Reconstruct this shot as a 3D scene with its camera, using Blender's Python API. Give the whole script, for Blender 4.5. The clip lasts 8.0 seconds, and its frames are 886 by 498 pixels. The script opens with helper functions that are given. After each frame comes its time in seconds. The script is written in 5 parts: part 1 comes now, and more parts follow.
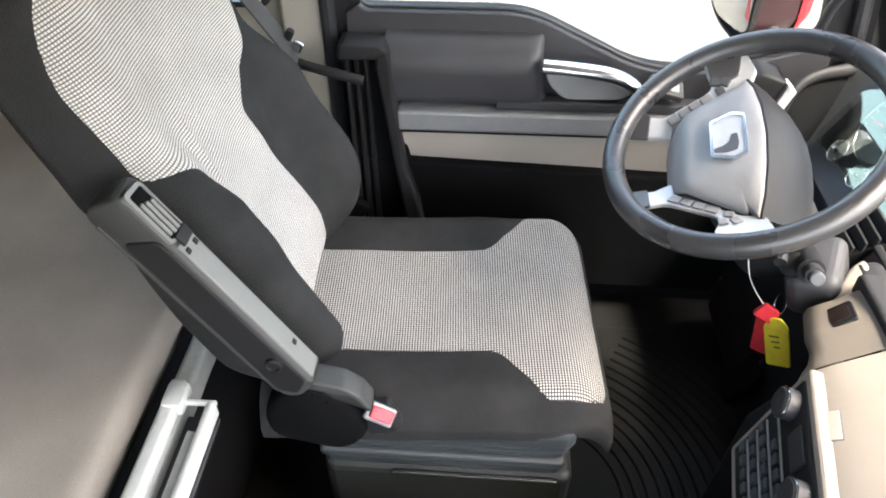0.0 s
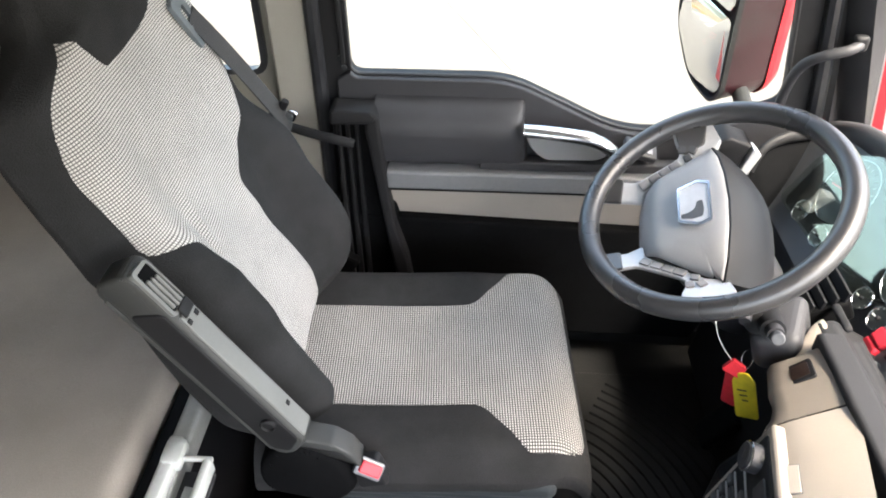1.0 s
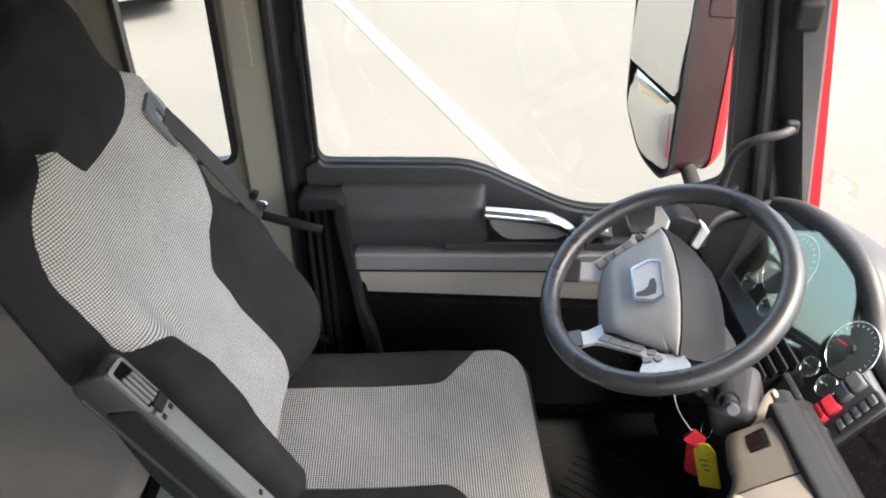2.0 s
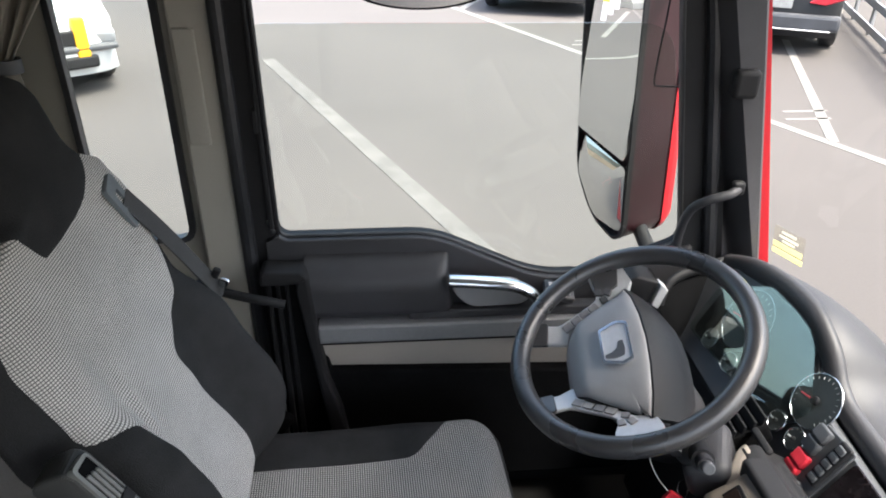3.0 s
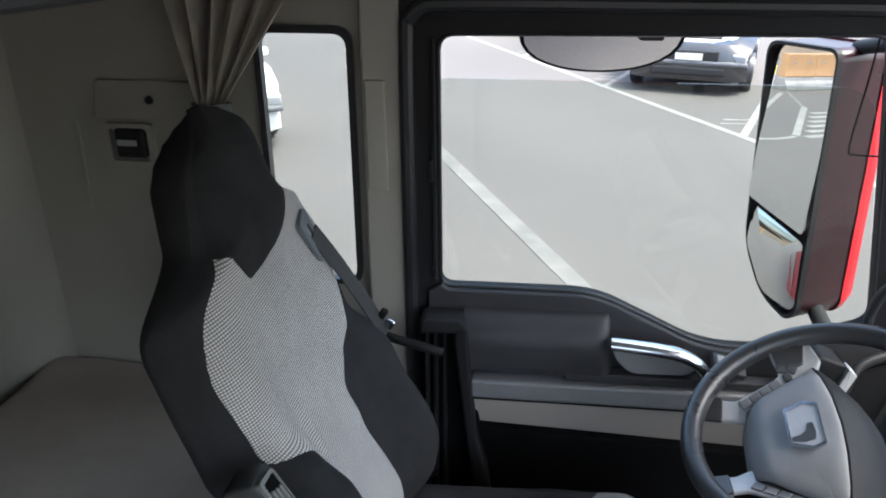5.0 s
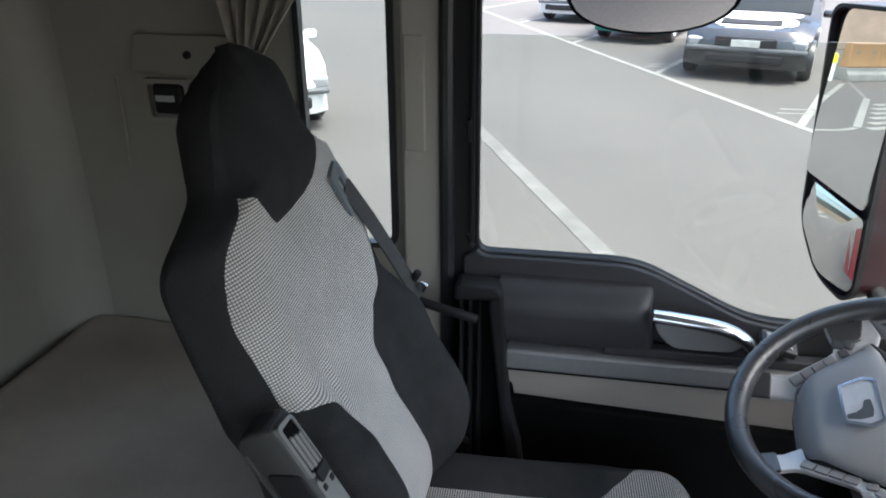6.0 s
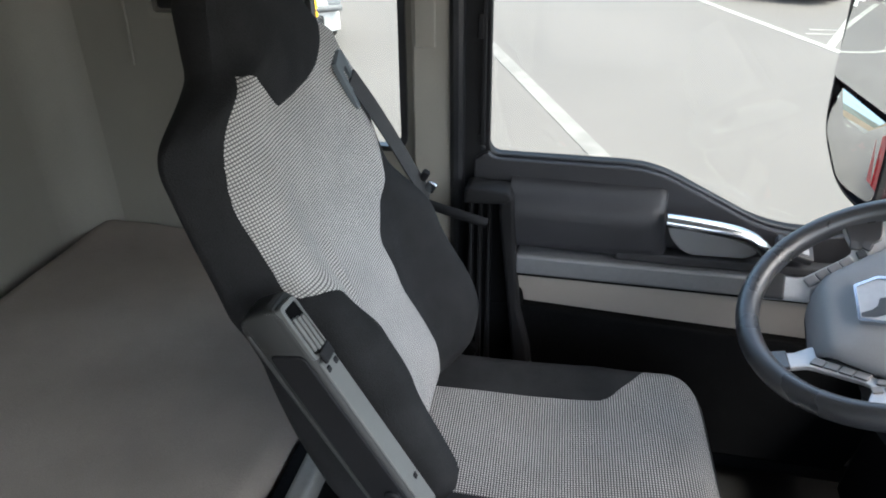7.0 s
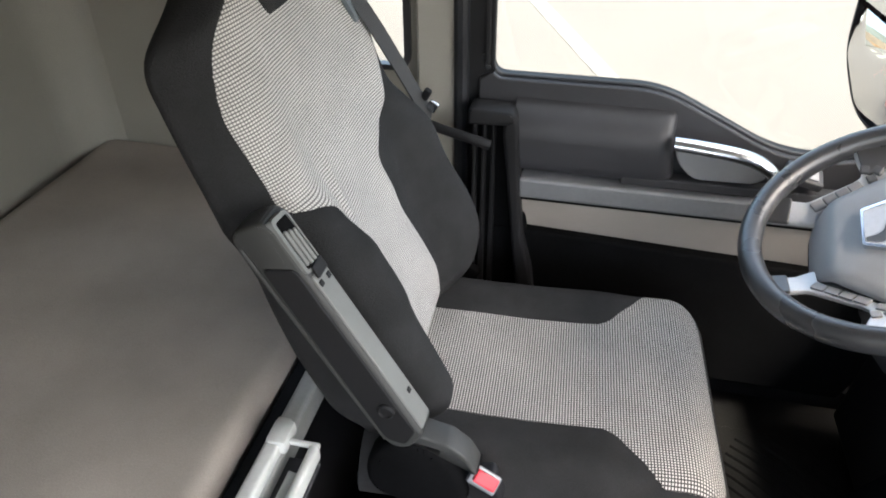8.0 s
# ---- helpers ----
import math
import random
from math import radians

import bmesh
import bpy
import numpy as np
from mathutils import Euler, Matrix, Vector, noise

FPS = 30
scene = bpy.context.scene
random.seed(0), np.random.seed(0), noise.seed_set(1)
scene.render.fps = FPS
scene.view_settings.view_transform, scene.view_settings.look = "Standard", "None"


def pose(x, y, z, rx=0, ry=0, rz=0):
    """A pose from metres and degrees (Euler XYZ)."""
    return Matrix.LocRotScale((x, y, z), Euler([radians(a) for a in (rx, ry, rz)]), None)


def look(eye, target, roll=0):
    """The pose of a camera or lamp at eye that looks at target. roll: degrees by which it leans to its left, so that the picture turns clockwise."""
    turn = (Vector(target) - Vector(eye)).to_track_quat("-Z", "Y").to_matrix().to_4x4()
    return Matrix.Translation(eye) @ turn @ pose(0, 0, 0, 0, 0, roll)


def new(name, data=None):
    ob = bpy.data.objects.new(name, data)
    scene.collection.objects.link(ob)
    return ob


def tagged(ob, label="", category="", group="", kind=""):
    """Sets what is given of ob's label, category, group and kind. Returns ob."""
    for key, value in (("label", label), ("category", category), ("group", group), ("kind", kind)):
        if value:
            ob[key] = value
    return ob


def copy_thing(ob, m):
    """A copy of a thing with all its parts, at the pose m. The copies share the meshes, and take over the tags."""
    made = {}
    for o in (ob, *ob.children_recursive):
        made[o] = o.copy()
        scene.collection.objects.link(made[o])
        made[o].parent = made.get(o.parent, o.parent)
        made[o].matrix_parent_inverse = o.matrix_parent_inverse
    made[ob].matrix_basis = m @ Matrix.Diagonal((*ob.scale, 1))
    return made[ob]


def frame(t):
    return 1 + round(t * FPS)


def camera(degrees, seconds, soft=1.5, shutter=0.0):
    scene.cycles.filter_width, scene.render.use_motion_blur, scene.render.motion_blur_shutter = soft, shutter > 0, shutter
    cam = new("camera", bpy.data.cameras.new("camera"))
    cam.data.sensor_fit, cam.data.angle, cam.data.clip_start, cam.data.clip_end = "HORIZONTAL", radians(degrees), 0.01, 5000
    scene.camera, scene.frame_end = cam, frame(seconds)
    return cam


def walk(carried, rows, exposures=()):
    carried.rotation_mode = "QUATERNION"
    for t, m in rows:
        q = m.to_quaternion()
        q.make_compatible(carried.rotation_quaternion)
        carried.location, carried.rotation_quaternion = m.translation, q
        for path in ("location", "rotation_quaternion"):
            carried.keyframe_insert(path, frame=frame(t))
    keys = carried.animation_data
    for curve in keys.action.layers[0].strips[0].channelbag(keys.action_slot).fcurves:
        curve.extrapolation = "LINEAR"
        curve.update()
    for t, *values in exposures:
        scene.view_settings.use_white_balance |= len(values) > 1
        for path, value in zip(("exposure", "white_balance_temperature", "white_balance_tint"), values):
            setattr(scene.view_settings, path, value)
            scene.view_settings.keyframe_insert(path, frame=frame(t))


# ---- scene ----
cam = camera(64.3, 8.0, 1.9)
METRES, EYE, TILT, LEAN, TURN = 0.49, 1.45, -42.5, 0.0, 4.0
ROWS = [
    (0.0, 0.0, 0.0, 0.0, -0.0, 0.0, 0.0),
    (0.5, -0.0006, -0.0669, 0.0528, -0.43, 0.75, 0.19),
    (1.0, 0.0242, -0.146, 0.1009, -0.62, 2.55, 0.24),
    (1.5, 0.0395, -0.2139, 0.129, -0.65, 5.24, 0.25),
    (2.0, 0.0329, -0.2547, 0.1532, -2.97, 7.91, 2.05),
    (3.5, -0.1037, -0.2482, 0.1868, -7.0, 15.19, 5.43),
    (4.0, -0.1832, -0.2482, 0.1761, -5.2, 17.41, 4.04),
    (4.5, -0.224, -0.2486, 0.1432, -1.28, 18.89, 0.75),
    (6.0, -0.183, -0.0808, 0.0429, 4.72, 17.85, -4.41),
    (6.5, -0.1918, -0.03, -0.0183, 5.24, 15.23, -4.93),
    (7.0, -0.1586, 0.0003, -0.0499, 5.78, 11.97, -5.16),
    (7.5, -0.1368, 0.0243, -0.0696, 6.33, 8.94, -5.59),
    (8.0, -0.1127, 0.036, -0.0805, 6.68, 6.35, -6.01),
]
walk(cam, [(t, pose(0, 0, EYE, TILT, LEAN, TURN) @ pose(METRES * x, METRES * y, METRES * z, 90 + pitch, roll, yaw)) for t, x, y, z, yaw, pitch, roll in ROWS],
     [(0.0, 4.04, 6600, 6), (1.0, 3.9, 6600, 6), (1.5, 3.7, 6600, 6), (2.0, 3.38, 6550, 6), (2.6, 2.95, 6300, 6), (3.5, 2.66, 6050, 6), (4.5, 2.68, 5800, 5),
      (6.0, 2.62, 5850, 4), (6.5, 2.70, 5850, 4), (7.0, 3.0, 6000, 4), (7.5, 3.25, 6400, 6), (8.0, 3.52, 6550, 6)])

# ---- daylight ----
GROUND = -0.85
world = bpy.data.worlds.new("sky")
scene.world = world
world.use_nodes = True
wn = world.node_tree
sky = wn.nodes.new("ShaderNodeTexSky")
sky.sky_type, sky.sun_disc = "NISHITA", False
sky.sun_elevation, sky.sun_rotation = radians(62.8), radians(119)
sky.air_density, sky.dust_density, sky.ozone_density = 1.0, 7.0, 0.3
wn.links.new(sky.outputs[0], wn.nodes["Background"].inputs["Color"])
wn.nodes["Background"].inputs["Strength"].default_value = 0.15
sun = new("sun", bpy.data.lights.new("sun", "SUN"))
sun.data.energy, sun.data.angle, sun.data.color = 1.3, radians(14), (1.0, 0.95, 0.88)
sun.matrix_basis = look((0, 0, 20), (-9.0, 5.0, 0))


# ---- materials ----
def mat(name, color, rough=0.5, metal=0.0, vary=0.15, scale=8.0, bump=0.0, bscale=120.0, spec=0.5):
    """A surface with two scales of colour variation, a roughness variation and a fine relief."""
    m = bpy.data.materials.new(name)
    m.use_nodes = True
    nt = m.node_tree
    b = nt.nodes["Principled BSDF"]
    co = nt.nodes.new("ShaderNodeTexCoord")
    big = nt.nodes.new("ShaderNodeTexNoise")
    big.inputs["Scale"].default_value, big.inputs["Detail"].default_value = scale, 6
    fine = nt.nodes.new("ShaderNodeTexNoise")
    fine.inputs["Scale"].default_value, fine.inputs["Detail"].default_value = bscale, 3
    for n in (big, fine):
        nt.links.new(co.outputs["Object"], n.inputs["Vector"])
    ramp = nt.nodes.new("ShaderNodeMapRange")
    ramp.inputs["From Min"].default_value, ramp.inputs["From Max"].default_value = 0.3, 0.7
    ramp.inputs["To Min"].default_value, ramp.inputs["To Max"].default_value = 1 - vary, 1 + vary
    nt.links.new(big.outputs["Fac"], ramp.inputs["Value"])
    grain = nt.nodes.new("ShaderNodeMapRange")
    grain.inputs["From Min"].default_value, grain.inputs["From Max"].default_value = 0.3, 0.7
    grain.inputs["To Min"].default_value, grain.inputs["To Max"].default_value = 1 - vary * 0.6, 1 + vary * 0.6
    nt.links.new(fine.outputs["Fac"], grain.inputs["Value"])
    mul = nt.nodes.new("ShaderNodeMath")
    mul.operation = "MULTIPLY"
    nt.links.new(ramp.outputs[0], mul.inputs[0])
    nt.links.new(grain.outputs[0], mul.inputs[1])
    vm = nt.nodes.new("ShaderNodeVectorMath")
    vm.operation = "SCALE"
    vm.inputs[0].default_value = color
    nt.links.new(mul.outputs[0], vm.inputs["Scale"])
    nt.links.new(vm.outputs[0], b.inputs["Base Color"])
    rr = nt.nodes.new("ShaderNodeMapRange")
    rr.inputs["To Min"].default_value, rr.inputs["To Max"].default_value = max(rough - min(0.08, rough * 0.5), 0.0), min(rough + min(0.08, rough * 0.5), 1)
    nt.links.new(big.outputs["Fac"], rr.inputs["Value"])
    nt.links.new(rr.outputs[0], b.inputs["Roughness"])
    b.inputs["Metallic"].default_value = metal
    b.inputs["Specular IOR Level"].default_value = spec
    if bump:
        bp = nt.nodes.new("ShaderNodeBump")
        bp.inputs["Strength"].default_value, bp.inputs["Distance"].default_value = bump, 0.002
        nt.links.new(fine.outputs["Fac"], bp.inputs["Height"])
        nt.links.new(bp.outputs[0], b.inputs["Normal"])
    return m


def weave(name, light, dark, pitch, spread=0.0, cross=1.0):
    """Woven two-tone check on the UV map, whose unit is the metre."""
    m = mat(name, dark, 0.9, spec=0.2)
    nt = m.node_tree
    b = nt.nodes["Principled BSDF"]
    uv = nt.nodes.new("ShaderNodeUVMap")
    sep = nt.nodes.new("ShaderNodeSeparateXYZ")
    nt.links.new(uv.outputs[0], sep.inputs[0])
    waves = []
    for axis in (0, 1):
        k = nt.nodes.new("ShaderNodeMath")
        k.operation = "MULTIPLY"
        k.inputs[1].default_value = 2 * math.pi / pitch
        nt.links.new(sep.outputs[axis], k.inputs[0])
        s = nt.nodes.new("ShaderNodeMath")
        s.operation = "SINE"
        nt.links.new(k.outputs[0], s.inputs[0])
        r = nt.nodes.new("ShaderNodeMapRange")
        r.inputs["From Min"].default_value, r.inputs["From Max"].default_value = (-0.78 + spread, -0.32 + spread) if axis == 0 else (-0.55 + spread, -0.08 + spread)
        nt.links.new(s.outputs[0], r.inputs["Value"])
        waves.append(r)
    mul = nt.nodes.new("ShaderNodeMath")
    mul.operation = "MULTIPLY"
    waves[0].inputs["To Min"].default_value = 1.0 - cross
    nt.links.new(waves[0].outputs[0], mul.inputs[0])
    nt.links.new(waves[1].outputs[0], mul.inputs[1])
    wear = nt.nodes.new("ShaderNodeTexNoise")
    wear.inputs["Scale"].default_value, wear.inputs["Detail"].default_value = 9, 6
    nt.links.new(uv.outputs[0], wear.inputs["Vector"])
    tone = nt.nodes.new("ShaderNodeMapRange")
    tone.inputs["To Min"].default_value, tone.inputs["To Max"].default_value = 0.72, 1.2
    nt.links.new(wear.outputs["Fac"], tone.inputs["Value"])
    mix = nt.nodes.new("ShaderNodeMix")
    mix.data_type = "RGBA"
    mix.inputs["A"].default_value, mix.inputs["B"].default_value = (*dark, 1), (*light, 1)
    nt.links.new(mul.outputs[0], mix.inputs["Factor"])
    vm = nt.nodes.new("ShaderNodeVectorMath")
    vm.operation = "SCALE"
    nt.links.new(mix.outputs["Result"], vm.inputs[0])
    nt.links.new(tone.outputs[0], vm.inputs["Scale"])
    nt.links.new(vm.outputs[0], b.inputs["Base Color"])
    bp = nt.nodes.new("ShaderNodeBump")
    bp.inputs["Strength"].default_value, bp.inputs["Distance"].default_value = 0.6, 0.001
    nt.links.new(mul.outputs[0], bp.inputs["Height"])
    nt.links.new(bp.outputs[0], b.inputs["Normal"])
    b.inputs["Sheen Weight"].default_value = 0.2
    return m


def glass_mat(name, tint, gloss=0.015, shine=(1.0, 1.0, 1.0)):
    m = bpy.data.materials.new(name)
    m.use_nodes = True
    nt = m.node_tree
    nt.nodes.remove(nt.nodes["Principled BSDF"])
    tr = nt.nodes.new("ShaderNodeBsdfTransparent")
    tr.inputs[0].default_value = (*tint, 1)
    gl = nt.nodes.new("ShaderNodeBsdfGlossy")
    gl.inputs["Roughness"].default_value = 0.02
    gl.inputs["Color"].default_value = (*shine, 1)
    lw = nt.nodes.new("ShaderNodeLayerWeight")
    lw.inputs[0].default_value = 0.5
    pw = nt.nodes.new("ShaderNodeMath")
    pw.operation = "POWER"
    pw.inputs[1].default_value = 5.0
    nt.links.new(lw.outputs["Facing"], pw.inputs[0])
    fr = nt.nodes.new("ShaderNodeMath")
    fr.operation = "MULTIPLY_ADD"
    fr.inputs[1].default_value, fr.inputs[2].default_value = 0.9, gloss
    nt.links.new(pw.outputs[0], fr.inputs[0])
    mx = nt.nodes.new("ShaderNodeMixShader")
    nt.links.new(fr.outputs[0], mx.inputs[0])
    nt.links.new(tr.outputs[0], mx.inputs[1])
    nt.links.new(gl.outputs[0], mx.inputs[2])
    nt.links.new(mx.outputs[0], nt.nodes["Material Output"].inputs["Surface"])
    return m


M = dict(
    asphalt=mat("asphalt", (0.0745, 0.0675, 0.0632), 0.9, vary=0.12, scale=0.35, bump=0.5, bscale=60),
    worn_paint=mat("worn_road_paint", (0.112, 0.105, 0.099), 0.85, vary=0.25, scale=4, bump=0.3),
    paint=mat("road_paint", (0.185, 0.177, 0.164), 0.8, vary=0.2, scale=3, bump=0.3),
    plastic=mat("dark_plastic", (0.036, 0.036, 0.040), 0.5, vary=0.2, scale=6, bump=0.25, bscale=900, spec=0.42),
    gplastic=mat("grey_plastic", (0.075, 0.078, 0.085), 0.48, vary=0.15, scale=6, bump=0.2, bscale=900),
    rim=mat("rim_leather", (0.042, 0.042, 0.045), 0.29, vary=0.15, scale=10, bump=0.2, bscale=700, spec=0.9),
    button=mat("button_plastic", (0.26, 0.26, 0.27), 0.5, vary=0.08, scale=20),
    # dark copy of the hub plastic for its shaded rear
    hub_shaded=mat("hub_shaded_plastic", (0.024, 0.0235, 0.025), 0.5, vary=0.1, scale=6, bump=0.15, bscale=900, spec=0.3),
    rail=mat("rail_plastic", (0.38, 0.39, 0.375), 0.45, vary=0.08, scale=8),
    bellows=mat("bellows_rubber", (0.040, 0.046, 0.050), 0.5, vary=0.2, scale=10, bump=0.15, bscale=500),
    guide=mat("guide_plastic", (0.13, 0.15, 0.165), 0.4, vary=0.1, scale=20),
    # near-black; also stands in for shade in recesses and low on the door
    deep_black=mat("matt_black", (0.0066, 0.0067, 0.0072), 0.9, vary=0.2, scale=10, spec=0.02),
    inlay=mat("inlay_plastic", (0.42, 0.375, 0.33), 0.55, vary=0.08, scale=4, bump=0.15, bscale=800),
    socketbrown=mat("brown_insert", (0.020, 0.011, 0.008), 0.4, vary=0.3, scale=40),
    maroon=mat("maroon_plastic", (0.020, 0.0055, 0.008), 0.3, vary=0.2, scale=6),
    hub=mat("hub_plastic", (0.33, 0.33, 0.335), 0.46, vary=0.08, scale=6, bump=0.15, bscale=900, spec=0.55),
    black=mat("black_plastic", (0.013, 0.013, 0.0145), 0.62, vary=0.2, scale=8, bump=0.15, bscale=700, spec=0.28),
    rubber=mat("rubber", (0.022, 0.023, 0.026), 0.33, vary=0.2, scale=10, bump=0.1),
    beige=mat("beige_plastic", (0.35, 0.308, 0.265), 0.55, vary=0.06, scale=4, bump=0.15, bscale=800),
    trim=mat("pale_trim", (0.37, 0.352, 0.31), 0.5, vary=0.08, scale=3, bump=0.15, bscale=600),
    wall=mat("wall_lining", (0.29, 0.278, 0.245), 0.45, vary=0.1, scale=2.5, bump=0.1, bscale=500),
    liner=mat("head_lining", (0.33, 0.35, 0.32), 0.9, vary=0.08, scale=5, bump=0.4, bscale=700),
    silver=mat("silver_trim", (0.58, 0.59, 0.61), 0.34, metal=0.25, vary=0.06, scale=10),
    grey=mat("armrest_grey", (0.175, 0.178, 0.172), 0.42, vary=0.1, scale=12, bump=0.2, bscale=900),
    armdark=mat("armrest_body", (0.042, 0.043, 0.042), 0.55, vary=0.1, scale=12, bump=0.2, bscale=900),
    band=mat("metal_band", (0.21, 0.215, 0.23), 0.38, metal=0.3, vary=0.06, scale=6),
    chrome=mat("chrome", (0.72, 0.75, 0.79), 0.19, metal=1.0, vary=0.03),
    mirror=mat("mirror_glass", (0.68, 0.69, 0.69), 0.0, metal=1.0, vary=0.0),
    fabric=mat("dark_fabric", (0.027, 0.027, 0.028), 0.95, vary=0.2, scale=14, bump=0.8, bscale=600, spec=0.15),
    bunk=mat("bunk_cloth", (0.345, 0.306, 0.270), 0.95, vary=0.12, scale=5, bump=0.5, bscale=500, spec=0.15),
    curtain=mat("curtain_cloth", (0.55, 0.51, 0.45), 0.95, vary=0.1, scale=20, bump=0.4, bscale=900, spec=0.1),
    webbing=mat("webbing", (0.040, 0.040, 0.041), 0.75, vary=0.12, scale=30, bump=0.5, bscale=800),
    mat_floor=mat("rubber_mat", (0.0135, 0.0125, 0.0115), 0.6, vary=0.3, scale=7, bump=0.3, bscale=200, spec=0.3),
    red=mat("red_paint", (0.40, 0.010, 0.018), 0.3, vary=0.08, scale=3),
    redplastic=mat("red_plastic", (0.62, 0.03, 0.05), 0.4, vary=0.08, scale=20),
    tagred=mat("red_tag", (0.42, 0.010, 0.022), 0.45, vary=0.15, scale=30),
    yellow=mat("yellow_tag", (0.72, 0.60, 0.03), 0.5, vary=0.08, scale=30),
    white=mat("white_plastic", (0.56, 0.57, 0.55), 0.45, vary=0.06, scale=8),
    mark=mat("dial_mark", (0.42, 0.43, 0.42), 0.6),
    ink=mat("ink", (0.03, 0.03, 0.03), 0.7),
    houndstooth=weave("woven_check", (0.72, 0.69, 0.655), (0.140, 0.135, 0.130), 0.0044, 0.04, 0.78),
    seat_check=weave("woven_grid", (0.69, 0.665, 0.63), (0.060, 0.058, 0.057), 0.0050, 0.24, 1.0),
    dialface=mat("dial_face", (0.045, 0.050, 0.048), 0.45, vary=0.1, scale=20),
    screen=mat("dusty_screen", (0.016, 0.011, 0.012), 0.16, vary=0.4, scale=60, bump=0.05),
    glass=glass_mat("tinted_glass", (0.82, 0.845, 0.825)),
    clear=glass_mat("clear_glass", (0.78, 0.77, 0.75)),
    cover=glass_mat("dial_glass", (0.90, 0.94, 0.93), 0.12, (0.95, 1.0, 0.90)),
)


def translucent_mat(name, color):
    m = mat(name, color, 0.6)
    nt = m.node_tree
    tl = nt.nodes.new("ShaderNodeBsdfTranslucent")
    tl.inputs[0].default_value = (*color, 1)
    mx = nt.nodes.new("ShaderNodeMixShader")
    mx.inputs[0].default_value = 0.85
    nt.links.new(nt.nodes["Principled BSDF"].outputs[0], mx.inputs[1])
    nt.links.new(tl.outputs[0], mx.inputs[2])
    nt.links.new(mx.outputs[0], nt.nodes["Material Output"].inputs["Surface"])
    return m


M["film_yellow"] = translucent_mat("sticker_yellow", (0.84, 0.83, 0.52))
M["film_clear"] = glass_mat("sticker_film", (0.99, 0.98, 0.93))
M["film_grey"] = translucent_mat("sticker_grey", (0.72, 0.72, 0.68))


# ---- mesh tools ----
def root_of(ob):
    while ob.parent:
        ob = ob.parent
    return ob


def thing(name, loc, label="", category="", group="", kind=""):
    ob = new(name)
    ob.empty_display_size = 0.1
    ob.matrix_basis = Matrix.Translation(loc)
    return tagged(ob, label, category, group, kind)


def finish(name, bm, material, smooth=True, angle=35):
    me = bpy.data.meshes.new(name)
    bmesh.ops.recalc_face_normals(bm, faces=bm.faces)
    bm.to_mesh(me)
    bm.free()
    me.materials.append(material)
    if smooth:
        me.polygons.foreach_set("use_smooth", [True] * len(me.polygons))
        me.set_sharp_from_angle(angle=radians(angle))
        if len(me.polygons) < 500:
            # broad flat faces keep their own normal beside rounded edges
            areas = sorted(p.area for p in me.polygons)
            mid = areas[len(areas) // 2]
            for p in me.polygons:
                if p.area > 8 * mid and len(p.vertices) != 3:
                    p.use_smooth = False
    return me


def part(name, bm, material, parent, label="", smooth=True, angle=35):
    """A mesh, built in world places, as one part of a thing."""
    bm.transform(Matrix.Translation(-root_of(parent).matrix_basis.translation))
    ob = new(name, finish(name, bm, material, smooth, angle))
    ob.parent = parent
    return tagged(ob, label)


def single(name, bm, material, label, category, kind="", group="", smooth=True):
    ob = new(name, finish(name, bm, material, smooth))
    return tagged(ob, label, category, group, kind)


def join(*bms):
    out = bms[0]
    for b in bms[1:]:
        me = bpy.data.meshes.new("tmp")
        b.to_mesh(me)
        b.free()
        out.from_mesh(me)
        bpy.data.meshes.remove(me)
    return out


def rbox(c, s, bev=0.005, seg=2, m=None):
    """A box with rounded edges about c, of sizes s, turned by m."""
    bm = bmesh.new()
    bmesh.ops.create_cube(bm, size=1)
    bm.transform(Matrix.Diagonal((*s, 1)))
    if bev:
        bmesh.ops.bevel(bm, geom=list(bm.edges), offset=min(bev, min(s) * 0.49), segments=seg, profile=0.5, affect="EDGES")
    bm.transform(Matrix.Translation(c) @ (m.to_4x4() if m else Matrix()))
    return bm


def prism(pts, axis, lo, hi, bev=0.0, seg=2):
    """A polygon of two coordinates, drawn out along the third axis from lo to hi."""
    bm = bmesh.new()
    put = {"x": lambda a, b, c: (c, a, b), "y": lambda a, b, c: (a, c, b), "z": lambda a, b, c: (a, b, c)}[axis]
    f = bm.faces.new([bm.verts.new(put(a, b, lo)) for a, b in pts])
    r = bmesh.ops.extrude_face_region(bm, geom=[f])
    vs = [v for v in r["geom"] if isinstance(v, bmesh.types.BMVert)]
    bmesh.ops.translate(bm, verts=vs, vec=put(0, 0, hi - lo))
    if bev:
        bmesh.ops.bevel(bm, geom=list(bm.edges), offset=bev, segments=seg, profile=0.5, affect="EDGES")
    return bm


def frame_with_hole(outer, inner, axis, lo, hi):
    """A plate between an outer and an inner outline of equally many points, with thickness."""
    bm = bmesh.new()
    put = {"x": lambda a, b, c: (c, a, b), "y": lambda a, b, c: (a, c, b), "z": lambda a, b, c: (a, b, c)}[axis]
    n = len(outer)
    rings = [[bm.verts.new(put(a, b, c)) for a, b in pts] for pts, c in ((outer, lo), (inner, lo), (inner, hi), (outer, hi))]
    for k in range(4):
        a, b = rings[k], rings[(k + 1) % 4]
        for i in range(n):
            bm.faces.new((a[i], a[(i + 1) % n], b[(i + 1) % n], b[i]))
    return bm


